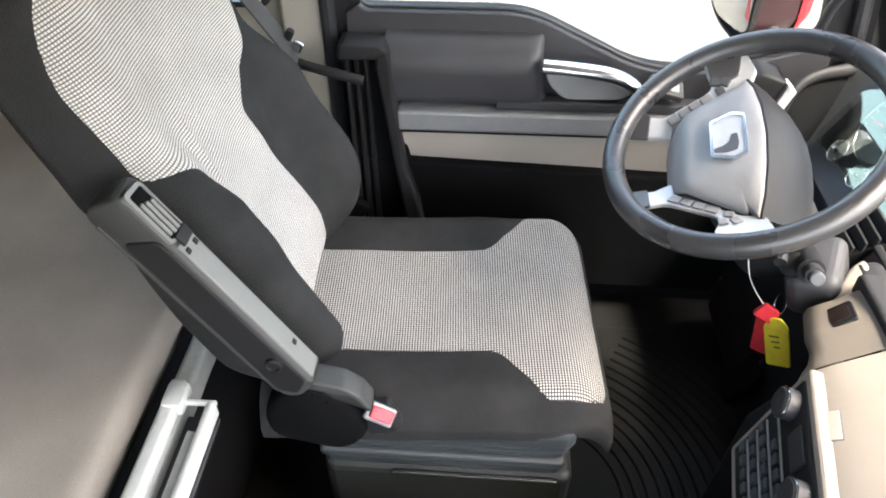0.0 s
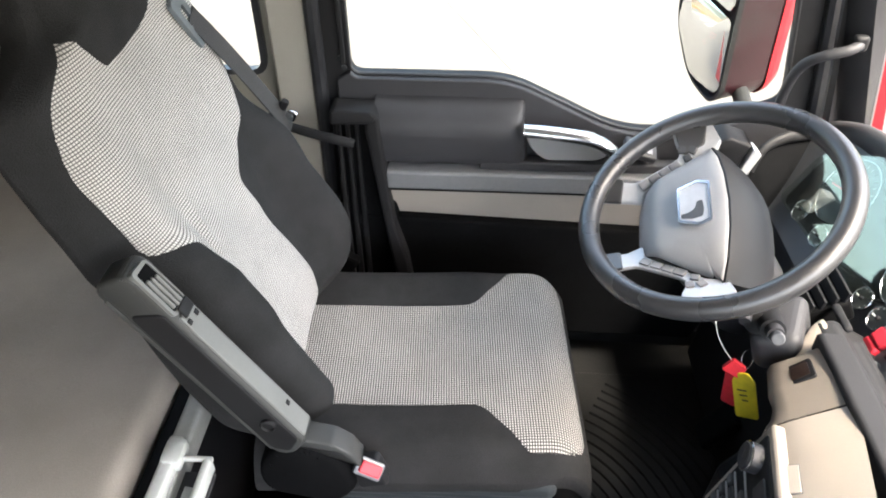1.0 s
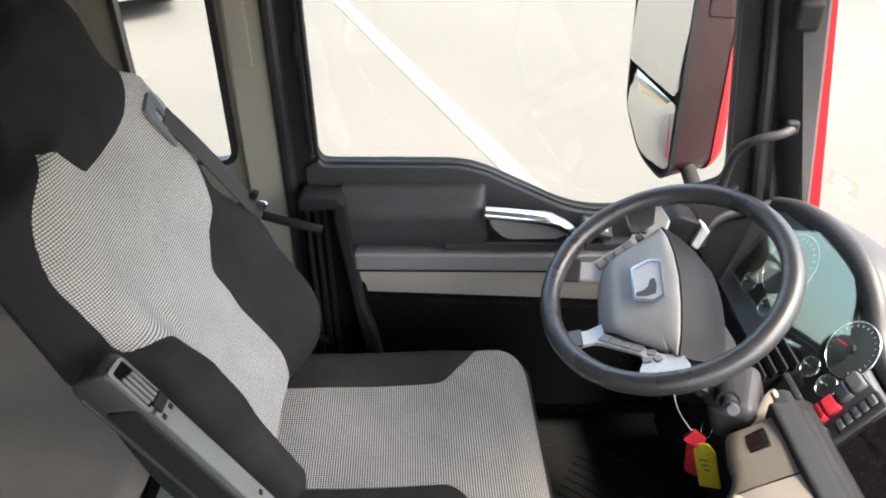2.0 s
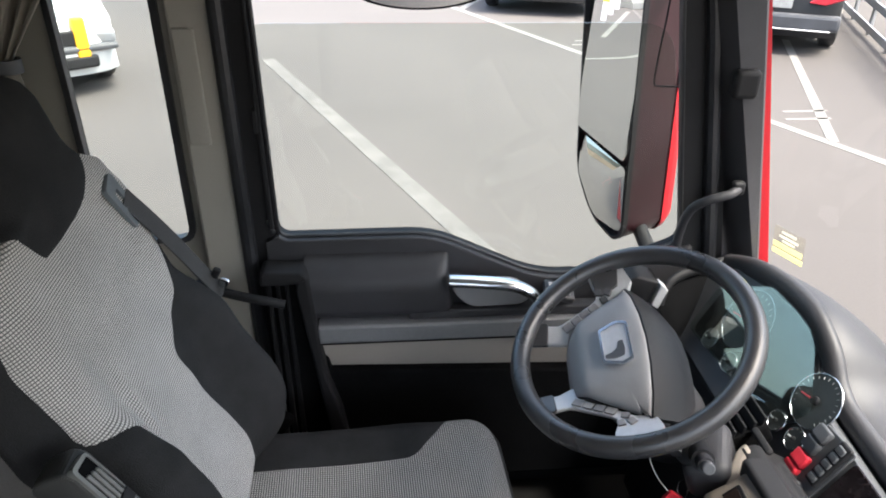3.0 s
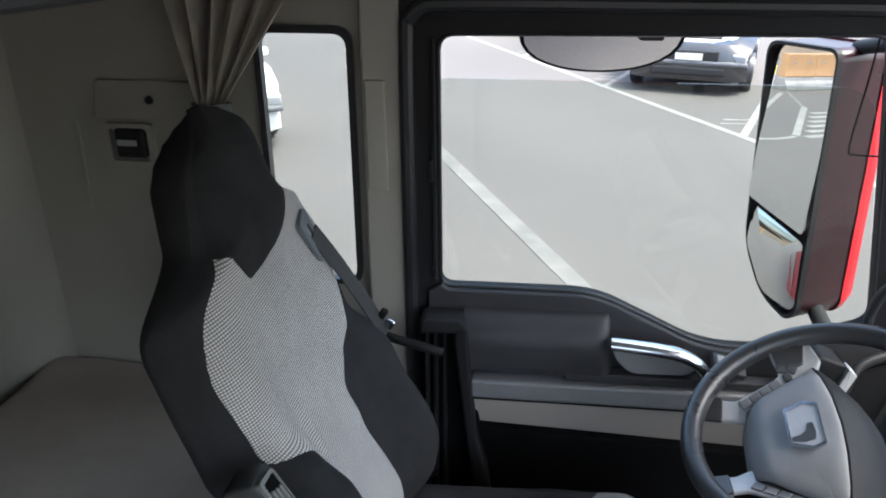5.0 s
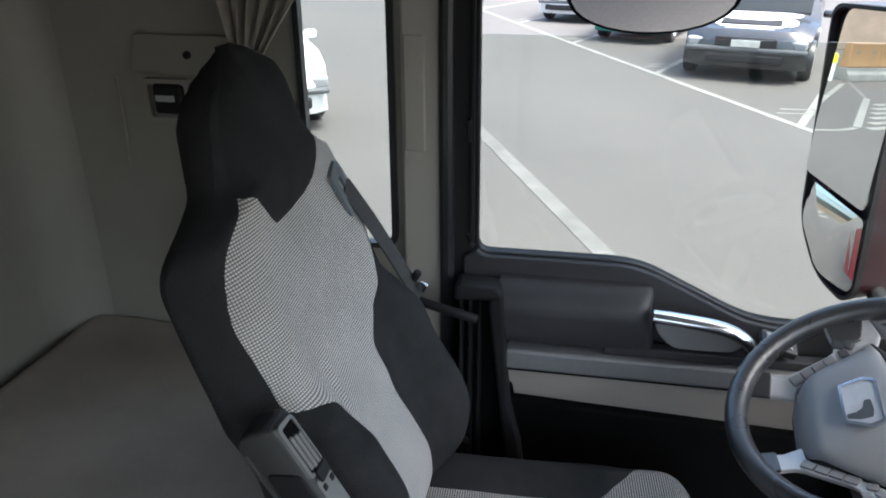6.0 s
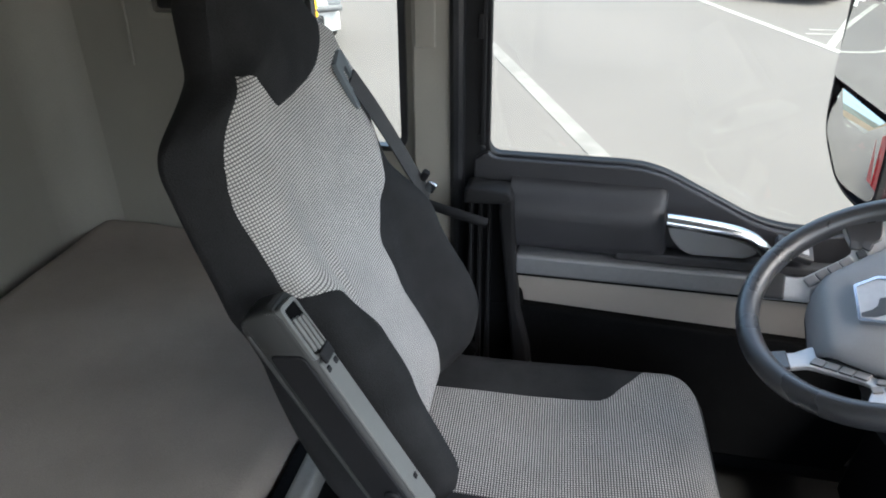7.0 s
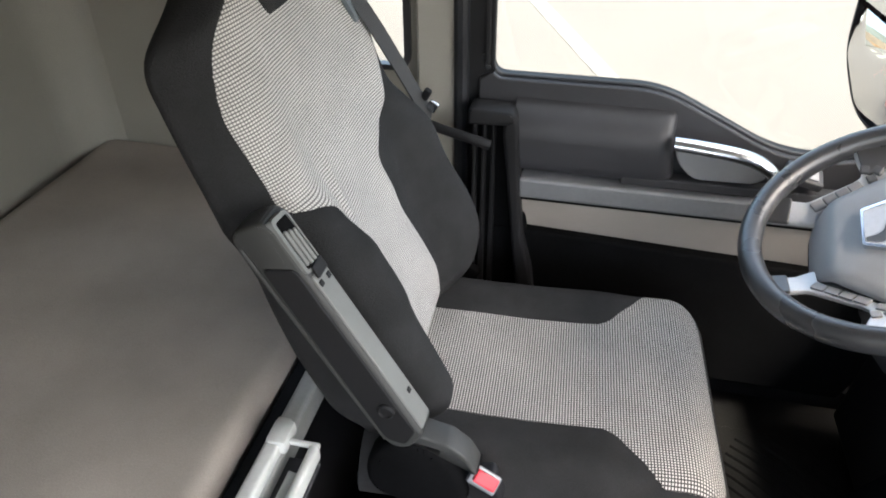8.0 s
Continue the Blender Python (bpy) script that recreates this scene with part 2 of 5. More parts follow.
def round_poly(pts, r, seg=5):
    """A polygon with rounded corners; r: one radius, or one for each corner."""
    out, n = [], len(pts)
    for i, p in enumerate(pts):
        rad = r[i] if isinstance(r, (list, tuple)) else r
        p, a, b = Vector(p), Vector(pts[i - 1]), Vector(pts[(i + 1) % n])
        u, v = (a - p).normalized(), (b - p).normalized()
        d = min(rad, (a - p).length * 0.49, (b - p).length * 0.49)
        for k in range(seg + 1):
            t = k / seg
            q = p + u * d * (1 - t) ** 2 + v * d * t ** 2
            out.append((q.x, q.y))
    return out


def smooth_path(pts, n=8, closed=False):
    """A Catmull-Rom line through the points."""
    P = [Vector(p) for p in pts]
    out, m = [], len(P)
    for i in range(m if closed else m - 1):
        a, b, c, d = ((P[(i + k) % m] for k in (-1, 0, 1, 2)) if closed else (P[max(i - 1, 0)], P[i], P[i + 1], P[min(i + 2, m - 1)]))
        for k in range(n):
            t = k / n
            out.append(0.5 * ((2 * b) + (c - a) * t + (2 * a - 5 * b + 4 * c - d) * t * t + (3 * b - a - 3 * c + d) * t ** 3))
    if not closed:
        out.append(P[-1])
    return out


def sweep(path, section, up=(0, 0, 1), closed=False, scale=None):
    """A section of (side, up) points, carried along a path."""
    bm = bmesh.new()
    P = [Vector(p) for p in path]
    n, rings = len(P), []
    for i, p in enumerate(P):
        t = (P[(i + 1) % n] - P[i - 1]) if closed else (P[min(i + 1, n - 1)] - P[max(i - 1, 0)])
        t.normalize()
        side = t.cross(Vector(up)).normalized()
        top = side.cross(t)
        k = scale(i / (n - 1)) if scale else 1
        rings.append([bm.verts.new(p + side * a * k + top * b * k) for a, b in section])
    m = len(section)
    for i in range(n if closed else n - 1):
        a, b = rings[i], rings[(i + 1) % n]
        for j in range(m):
            bm.faces.new((a[j], a[(j + 1) % m], b[(j + 1) % m], b[j]))
    if not closed:
        bm.faces.new(rings[0])
        bm.faces.new(rings[-1][::-1])
    return bm


def circle(r, n=12, ry=None):
    return [(r * math.cos(2 * math.pi * k / n), (ry or r) * math.sin(2 * math.pi * k / n)) for k in range(n)]


def tube(path, r, n=10, up=(0, 0, 1), closed=False):
    return sweep(path, circle(r, n), up, closed)


def lathe(profile, m, n=32):
    """A profile of (radius, height), turned about the z axis of m."""
    bm = bmesh.new()
    rings = [[bm.verts.new((r * math.cos(2 * math.pi * k / n), r * math.sin(2 * math.pi * k / n), h)) for k in range(n)] for r, h in profile]
    for a, b in zip(rings, rings[1:]):
        for k in range(n):
            bm.faces.new((a[k], a[(k + 1) % n], b[(k + 1) % n], b[k]))
    bm.faces.new(rings[0])
    bm.faces.new(rings[-1])
    bm.transform(m)
    return bm


def sheet(fn, nu, nv, uv=None, thick=0.0, close_u=False):
    """A surface fn(u, v) over the unit square; uv gives the cloth's own metres."""
    bm = bmesh.new()
    vs = [[bm.verts.new(fn(i / nu, j / nv)) for i in range(nu if close_u else nu + 1)] for j in range(nv + 1)]
    layer = bm.loops.layers.uv.new("UVMap") if uv else None
    w = len(vs[0])
    for j in range(nv):
        for i in range(nu):
            f = bm.faces.new((vs[j][i], vs[j][(i + 1) % w], vs[j + 1][(i + 1) % w], vs[j + 1][i]))
            if layer:
                for l, (a, b) in zip(f.loops, ((i, j), (i + 1, j), (i + 1, j + 1), (i, j + 1))):
                    l[layer].uv = uv(a / nu, b / nv)
    if thick:
        bmesh.ops.solidify(bm, geom=bm.faces[:], thickness=thick)
    return bm


def lerp(table, x):
    """Smooth reading between the rows of a small table."""
    for (x0, y0), (x1, y1) in zip(table, table[1:]):
        if x <= x1:
            t = max(0.0, min(1.0, (x - x0) / (x1 - x0)))
            t = t * t * (3 - 2 * t)
            return y0 + (y1 - y0) * t
    return table[-1][1]


def spline(table, x):
    """A smooth curve through the rows of a small table."""
    n = len(table)
    for i in range(n - 1):
        (x0, y0), (x1, y1) = table[i], table[i + 1]
        if x <= x1:
            a, d = table[max(i - 1, 0)], table[min(i + 2, n - 1)]
            h = x1 - x0
            m0, m1 = (y1 - a[1]) / (x1 - a[0]) * h, (d[1] - y0) / (d[0] - x0) * h
            t = max(0.0, min(1.0, (x - x0) / h))
            return y0 + m0 * t + (3 * (y1 - y0) - 2 * m0 - m1) * t * t + (m0 + m1 - 2 * (y1 - y0)) * t ** 3
    return table[-1][1]


def step(a, b, x):
    t = max(0.0, min(1.0, (x - a) / (b - a)))
    return t * t * (3 - 2 * t)


# ---- ground and lot ----
def ground_sheet():
    bm = bmesh.new()
    bmesh.ops.create_grid(bm, x_segments=8, y_segments=8, size=400)
    bm.transform(Matrix.Translation((0, 0, GROUND)))
    return single("ground", bm, M["asphalt"], "worn grey asphalt of a parking lot", "ground", "structure")


def painted_line(a, b, w=0.11, key="paint"):
    a, b = Vector((*a, 0)), Vector((*b, 0))
    d = (b - a).normalized()
    s = Vector((-d.y, d.x, 0)) * w / 2
    bm = bmesh.new()
    n = max(2, int((b - a).length / 0.25))
    lo, hi = [], []
    for k in range(n + 1):
        p = a + (b - a) * k / n + Vector((0, 0, GROUND + 0.005))
        j = 0.006 * math.sin(k * 12.9) * w / 0.11
        lo.append(bm.verts.new(p - s * (1 + j)))
        hi.append(bm.verts.new(p + s * (1 - j)))
    for k in range(n):
        bm.faces.new((lo[k], lo[k + 1], hi[k + 1], hi[k]))
    r = bmesh.ops.extrude_face_region(bm, geom=list(bm.faces))
    bmesh.ops.translate(bm, verts=[v for v in r["geom"] if isinstance(v, bmesh.types.BMVert)], vec=(0, 0, -0.004))
    return single("painted_line", bm, M[key], "worn white bay marking painted on asphalt", "road marking", "structure", "bay markings", smooth=False)


ground_sheet()
BAY = [Vector((4.36 - 1.52 * k, 6.22 + 3.43 * k)) for k in range(-2, 7)]
INTO = Vector((0.375, 0.927))
painted_line(BAY[0], BAY[-1], 0.12)
for p in BAY:
    painted_line(p + INTO * 0.08, p + INTO * 4.8)
    q = p + Vector((-0.62, 1.4)) * 0.35 + INTO * 0.12
    for k in range(2):
        painted_line(q + INTO * (0.16 + 0.28 * k), q + INTO * (0.16 + 0.28 * k) + Vector((0.52, 0.02)), 0.05)
painted_line((-1.62, 9.66), (1.05, 3.25), 0.17, "worn_paint")

# ---- the cab's shell ----
LEFT, RIGHT, BACK, FRONT, ROOF = 1.42, -0.76, -1.33, 1.15, 1.78


def shell():
    T = 0.05
    single("floor", rbox((-0.05, 0.33, -0.03), (2.6, 2.3, 0.06), 0.004), M["mat_floor"], "dark ribbed rubber cab floor", "floor", "structure")
    # unseen block, added to keep the passenger side's light off the floor
    single("unseen_tunnel", prism([(-0.45, -0.01), (0.46, -0.01), (0.46, 0.36), (0.36, 0.38), (-0.36, 0.38), (-0.45, 0.36)], "y", -0.62, 0.54, 0.02, 3), M["mat_floor"], "unseen dark rubber-covered block, added as an engine tunnel to shade the footwell", "floor", "structure")
    single("ceiling", rbox((-0.15, 0.33, ROOF + 0.03), (2.5, 2.3, 0.06), 0.004), M["liner"], "pale grey cloth head lining", "ceiling", "structure")
    single("wall_back", rbox((BACK - 0.03, 0.33, 0.87), (0.06, 2.3, 1.8), 0.004), M["wall"], "smooth pale plastic rear wall of the cab", "wall", "structure")
    # the left side behind the door, with the small side window cut through
    o = round_poly([(BACK, -0.02), (-0.36, -0.02), (-0.36, ROOF), (BACK, ROOF)], 0.001)
    i = round_poly([(-0.662, 0.825), (-0.462, 0.825), (-0.462, 1.395), (-0.662, 1.395)], 0.035)
    single("wall_left", frame_with_hole(o, i, "y", LEFT, LEFT + 0.016), M["wall"], "pale plastic side lining behind the door", "wall", "structure")
    # head rail over the door, and the sill under it
    single("trim", prism([(-0.36, 1.457), (0.640, 1.457), (0.60, ROOF), (-0.36, ROOF)], "y", LEFT, LEFT + T), M["liner"], "pale lining above the cab door", "trim", "structure")
    single("kick_panel", prism([(0.55, -0.02), (1.10, -0.02), (1.10, 0.46), (0.98, 0.56), (0.84, 0.645), (0.62, 0.665)], "y", LEFT + 0.030, LEFT + 0.05), M["black"], "black kick panel ahead of the door", "wall", "structure")
    single("door_sill", prism([(-0.36, -0.02), (0.9, -0.02), (0.9, 0.06), (-0.36, 0.06)], "y", LEFT, LEFT + T), M["black"], "black sill below the cab door", "trim", "structure")
    # unseen passenger side: doorway sized for light ahead, window added for light behind
    o = round_poly([(-0.36, -0.02), (0.95, -0.02), (0.62, ROOF), (-0.36, ROOF)], 0.001)
    i = round_poly([(-0.30, 0.45), (0.80, 0.45), (0.66, 1.50), (-0.30, 1.50)], 0.05)
    single("wall_right", frame_with_hole(o, i, "y", RIGHT - T, RIGHT), M["gplastic"], "unseen grey passenger lining round a doorway opening sized for light", "wall", "structure")
    o = round_poly([(BACK, -0.02), (-0.36, -0.02), (-0.36, ROOF), (BACK, ROOF)], 0.001)
    i = round_poly([(-0.662, 0.825), (-0.462, 0.825), (-0.462, 1.395), (-0.662, 1.395)], 0.035)
    single("wall_right_rear", frame_with_hole(o, i, "y", RIGHT - 0.016, RIGHT), M["wall"], "pale plastic side lining behind the passenger door", "wall", "structure")
    # below the windscreen, and the rail above it
    single("wall_front", rbox((1.06, 0.33, 0.25), (0.06, 2.2, 0.58), 0.004), M["black"], "black bulkhead under the dashboard", "wall", "structure")
    single("windscreen_header", rbox((0.74, 0.33, 1.70), (0.16, 2.2, 0.18), 0.02), M["liner"], "pale lining above the windscreen", "trim", "structure")
    bm = sheet(lambda u, v: (0.845 - 0.17 * v + 0.26 * (1 - (2 * u - 1) ** 2), 1.40 - 2.14 * u, 0.66 + 0.98 * v), 16, 6)
    g = single("windscreen", bm, M["clear"], "clear curved windscreen of the cab", "window", "structure")
    g.visible_shadow = False
    return g


shell()


def side_window(name, y, out):
    w = thing(name, (-0.556, y, 1.115), "small fixed rear side window with a dark rubber frame", "window", kind="structure")
    o = round_poly([(-0.668, 0.820), (-0.455, 0.820), (-0.455, 1.404), (-0.668, 1.404)], 0.042)
    i = round_poly([(-0.655, 0.832), (-0.470, 0.832), (-0.470, 1.388), (-0.655, 1.388)], 0.030)
    part("window_frame", frame_with_hole(o, i, "y", *sorted((y - 0.010 * out, y + 0.014 * out))), M["rubber"], w)
    pane = round_poly([(-0.660, 0.826), (-0.463, 0.826), (-0.463, 1.394), (-0.660, 1.394)], 0.03)
    p = part("pane", prism(pane, "y", *sorted((y + 0.004 * out, y + 0.008 * out))), M["glass"], w)
    p.visible_shadow = False


side_window("window_1", LEFT, 1)
# unseen; mirrors the driver's window to bring light onto the near bunk
side_window("window_2", RIGHT, -1)


def pillars():
    # pale cover of the pillar behind the door
    b = thing("pillar_cover", (-0.4, LEFT, 0.0), "pale plastic cover of the pillar behind the door", "pillar", kind="structure")
    part("cover", prism([(-0.440, 0.02), (-0.350, 0.02), (-0.358, 1.775), (-0.438, 1.775)], "y", LEFT - 0.022, LEFT - 0.002, 0.006), M["trim"], b)
    part("inlay", prism(round_poly([(-0.431, 1.06), (-0.386, 1.06), (-0.388, 1.30), (-0.432, 1.30)], 0.006), "y", LEFT - 0.028, LEFT - 0.021, 0.0035, 3), M["trim"], b)
    # front pillar: slanting, with a grab handle and a small box on it
    def slant(z):
        return 0.955 - 0.29 * (z - 0.4) / 1.0
    a = thing("front_pillar", (0.8, 1.36, 0.0), "dark grey plastic front pillar beside the windscreen", "pillar", kind="structure")
    def outer_edge(z):
        return 0.893 - 0.203 * (z - 0.735)
    bm = bmesh.new()
    rings = []
    for k in range(9):
        z = 0.55 + 1.25 * k / 8
        l, r = slant(z) - 0.053, outer_edge(z)
        ring = [(l, 0.05), (l + 0.012, 0.0), (l + 0.042, -0.032), (r - 0.035, -0.026), (r - 0.008, 0.02), (r, 0.062), (l, 0.075)]
        rings.append([bm.verts.new((x, 1.385 + dy, z)) for x, dy in ring])
    for r, s in zip(rings, rings[1:]):
        for k in range(7):
            bm.faces.new((r[k], r[(k + 1) % 7], s[(k + 1) % 7], s[k]))
    bm.faces.new(rings[0]), bm.faces.new(rings[-1])
    part("lining", bm, M["plastic"], a)
    red = [(outer_edge(0.5) + 0.001, 0.5), (outer_edge(1.8) + 0.001, 1.8), (outer_edge(1.8) + 0.004, 1.8), (0.982, 0.5)]
    part("outer_panel", prism(red, "y", 1.440, 1.47, 0.001), M["red"], a, "glossy red painted outer body panel")
    part("switch_box", rbox((slant(1.19) - 0.005, 1.352, 1.193), (0.058, 0.03, 0.062), 0.012, 3), M["black"], a, "small black box on the pillar")
    h = thing("grab_handle", (0.72, 1.37, 0.8), "black curved grab handle on the front pillar", "handle")
    path = smooth_path([(0.668, 1.40, 0.70), (0.664, 1.395, 0.82), (0.668, 1.37, 0.895), (0.692, 1.345, 0.931), (0.735, 1.338, 0.948), (0.759, 1.352, 0.954)], 6)
    part("bar", tube(path, 0.0105, 12, (0, 1, 0)), M["plastic"], h)
    part("foot", rbox((0.759, 1.355, 0.956), (0.03, 0.022, 0.034), 0.008, 3), M["black"], h)


pillars()


# ---- driver's door ----
GLASS = [(-0.272, 0.835), (0.078, 0.838), (0.19, 0.785), (0.33, 0.717), (0.47, 0.718), (0.676, 0.80), (0.574, 1.402), (-0.278, 1.392)]


def door():
    d = thing("door_1", (0.15, 1.40, 0.05), "closed driver's door lined in black plastic with a beige inlay", "door", kind="structure")
    gr = [0.03, 0.08, 0.12, 0.09, 0.05, 0.03, 0.035, 0.035]
    inner = round_poly(GLASS, gr, 6)
    outer_pts = [(-0.345, 0.08), (0.078, 0.08), (0.19, 0.08), (0.33, 0.08), (0.60, 0.08), (0.84, 0.45), (0.655, 1.472), (-0.364, 1.472)]
    outer = round_poly(outer_pts, [0.02] * 6 + [0.02, 0.005], 6)
    part("door_frame", frame_with_hole(outer, inner, "y", 1.402, 1.432), M["black"], d)
    # rubber seal round the opening and round the glass
    seal = smooth_path([(x, 1.398, z) for x, z in [(-0.338, 0.30), (-0.339, 0.7), (-0.342, 1.1), (-0.342, 1.385), (-0.335, 1.420), (-0.308, 1.445), (-0.26, 1.450), (-0.1, 1.452), (0.3, 1.452), (0.52, 1.452), (0.575, 1.447), (0.612, 1.425), (0.632, 1.385), (0.653, 1.30), (0.699, 1.05), (0.744, 0.79), (0.79, 0.5)]], 6)
    part("seal", sweep(seal, circle(0.017, 10), (0, 1, 0)), M["rubber"], d, "black rubber door seal")
    ring = [(x, 1.404, z) for x, z in inner]
    part("glass_seal", sweep(ring, circle(0.0042, 8), (0, 1, 0), True), M["rubber"], d)
    top = round_poly([(-0.30, 0.68), (0.70, 0.68), (0.580, 1.302), (-0.30, 1.302)], [0.01, 0.01, 0.075, 0.045], 6)
    g = part("pane", prism(top, "y", 1.424, 1.428), M["glass"], d, "tinted side glass wound down a little")
    g.visible_shadow = False
    part("channel", prism([(-0.289, 0.86), (-0.279, 0.86), (-0.285, 1.385), (-0.292, 1.385)], "y", 1.392, 1.41, 0.002), M["black"], d)
    for x, z in ((-0.292, 0.872), (-0.284, 0.850)):
        part("screw", lathe([(0.006, 0), (0.006, 0.003), (0.003, 0.004)], Matrix.Translation((x, 1.402, z)) @ Matrix.Rotation(radians(90), 4, "X"), 12), M["rubber"], d)
    part("clip", rbox((-0.293, 1.398, 1.11), (0.012, 0.016, 0.05), 0.003), M["black"], d)
    # inner lining below the glass: upper shoulder, following the sill
    sill = [(x, z - 0.003) for x, z in round_poly(GLASS, gr, 6)[2:33]]
    upper = [(-0.300, 0.60), (-0.300, 0.828)] + sill + [(0.70, 0.79), (0.72, 0.60)]
    part("upper_lining", prism(upper, "y", 1.386, 1.412, 0.004), M["plastic"], d)
    # lower lining coloured a deeper black in place of the shade down there
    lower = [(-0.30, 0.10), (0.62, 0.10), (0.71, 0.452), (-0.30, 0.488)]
    part("lower_lining", prism(lower, "y", 1.352, 1.402, 0.008), M["deep_black"], d)
    # recessed belt housing behind the pad: a back plate blackened for its shade, a cap, a raised front rail and ribs
    part("rear_post", prism([(-0.318, 0.20), (-0.130, 0.20), (-0.165, 0.42), (-0.205, 0.770), (-0.305, 0.780)], "y", 1.356, 1.390, 0.006, 2), M["deep_black"], d)
    rail = [(-0.236, 0.742), (-0.230, 0.776), (-0.212, 0.783), (-0.203, 0.770), (-0.192, 0.633), (-0.180, 0.49), (-0.150, 0.38), (-0.125, 0.20), (-0.165, 0.20), (-0.196, 0.42), (-0.220, 0.62)]
    part("post_rail", prism(rail, "y", 1.318, 1.380, 0.008, 3), M["black"], d, "raised black front rail of the belt housing")
    part("post_cap", prism(round_poly([(-0.312, 0.752), (-0.308, 0.790), (-0.214, 0.786), (-0.203, 0.768), (-0.222, 0.757)], 0.010), "y", 1.3165, 1.380, 0.006, 3), M["black"], d)
    for k in range(3):
        part("post_rib", prism([(-0.304 + 0.022 * k, 0.24), (-0.290 + 0.022 * k, 0.24), (-0.294 + 0.020 * k, 0.745), (-0.302 + 0.020 * k, 0.745)], "y", 1.338 + 0.004 * k, 1.360, 0.003), M["black"], d)
    # pad that swells out of the lining, softly at its top and with a rounded front end
    sec = [(1.392, 0.799), (1.381, 0.793), (1.363, 0.785), (1.346, 0.775), (1.333, 0.761), (1.3260, 0.745), (1.3245, 0.728), (1.328, 0.70), (1.333, 0.672), (1.338, 0.655), (1.346, 0.647), (1.40, 0.646)]
    bm = bmesh.new()
    rows = []
    for x, k in [(-0.216, 1.0), (-0.15, 1.0), (0.0, 1.0), (0.080, 1.0), (0.096, 0.97), (0.106, 0.86), (0.112, 0.66), (0.115, 0.40), (0.116, 0.0)]:
        rows.append([bm.verts.new((x + 0.16 * step(0.0, 0.08, x) * max(0.0, 0.745 - z), 1.402 - (1.402 - y) * k, z)) for y, z in sec])
    for a, b in zip(rows, rows[1:]):
        for i in range(len(sec)):
            bm.faces.new((a[i], a[(i + 1) % len(sec)], b[(i + 1) % len(sec)], b[i]))
    bm.faces.new(rows[0])
    part("armrest_pad", bm, M["plastic"], d, "padded black armrest moulded into the lining", angle=60)
    shelf = round_poly([(0.02, 0.640), (0.60, 0.645), (0.60, 0.668), (0.36, 0.664), (0.05, 0.662), (0.02, 0.660)], 0.006)
    part("ledge", prism(shelf, "y", 1.337, 1.37, 0.004), M["plastic"], d)
    # black strip painted where the band's edge shades the inlay
    part("band_shade", prism([(-0.194, 0.578), (0.60, 0.584), (0.60, 0.594), (-0.194, 0.588)], "y", 1.330, 1.40, 0.001), M["deep_black"], d, "dark strip for the shade under the band")
    part("metal_band", prism([(-0.194, 0.586), (0.60, 0.592), (0.60, 0.642), (-0.194, 0.635)], "y", 1.322, 1.40, 0.007, 3), M["band"], d, "satin grey metal trim band")
    bm = bmesh.new()
    edge = [[(-0.188, 1.338, 0.588), (0.62, 1.338, 0.596)], [(-0.188, 1.352, 0.54), (0.62, 1.356, 0.53)], [(-0.188, 1.376, 0.484), (0.62, 1.384, 0.450)], [(-0.188, 1.398, 0.484), (0.62, 1.404, 0.450)], [(-0.188, 1.398, 0.590), (0.62, 1.404, 0.598)]]
    rows = [[bm.verts.new(p) for p in r] for r in edge]
    for r, q in zip(rows, rows[1:] + rows[:1]):
        bm.faces.new((r[0], r[1], q[1], q[0]))
    bm.faces.new([r[0] for r in rows]), bm.faces.new([r[1] for r in rows][::-1])
    part("beige_inlay", bm, M["inlay"], d, "beige plastic inlay")
    # pull handle with its bowl
    hp = smooth_path([(0.112, 1.322, 0.755), (0.17, 1.318, 0.752), (0.25, 1.316, 0.742), (0.295, 1.318, 0.722), (0.322, 1.330, 0.690), (0.326, 1.345, 0.672)], 6)
    part("pull_handle", sweep(hp, circle(0.014, 16, 0.020), (0, 1, 0)), M["chrome"], d, "chrome pull handle")
    bowl = round_poly([(0.118, 0.738), (0.275, 0.728), (0.312, 0.69), (0.29, 0.668), (0.165, 0.664), (0.128, 0.70)], 0.02)
    part("handle_bowl", prism(bowl, "y", 1.345, 1.376, 0.004), M["hub"], d, "grey recess behind the handle")
    sw = thing("window_switch", (0.37, 1.36, 0.70), "dark window switches on the door ledge", "switch")
    part("plate", rbox((0.375, 1.350, 0.698), (0.075, 0.05, 0.02), 0.006, 2, Euler((0.3, 0.25, 0)).to_matrix()), M["plastic"], sw)
    for k in range(2):
        part("button", rbox((0.358 + 0.032 * k, 1.345, 0.711 - 0.008 * k), (0.022, 0.032, 0.01), 0.003, 2, Euler((0.3, 0.25, 0)).to_matrix()), M["button"], sw)
    bar = thing("belt_bar", (-0.34, 1.36, 0.7), "black lever bar standing out beside the seat", "lever")
    part("rod", tube(smooth_path([(-0.43, 1.32, 0.756), (-0.37, 1.305, 0.745), (-0.30, 1.29, 0.736), (-0.255, 1.29, 0.724)], 5), 0.0105, 12), M["black"], bar)
    part("cap", rbox((-0.43, 1.32, 0.755), (0.04, 0.03, 0.04), 0.01, 3), M["black"], bar)


door()


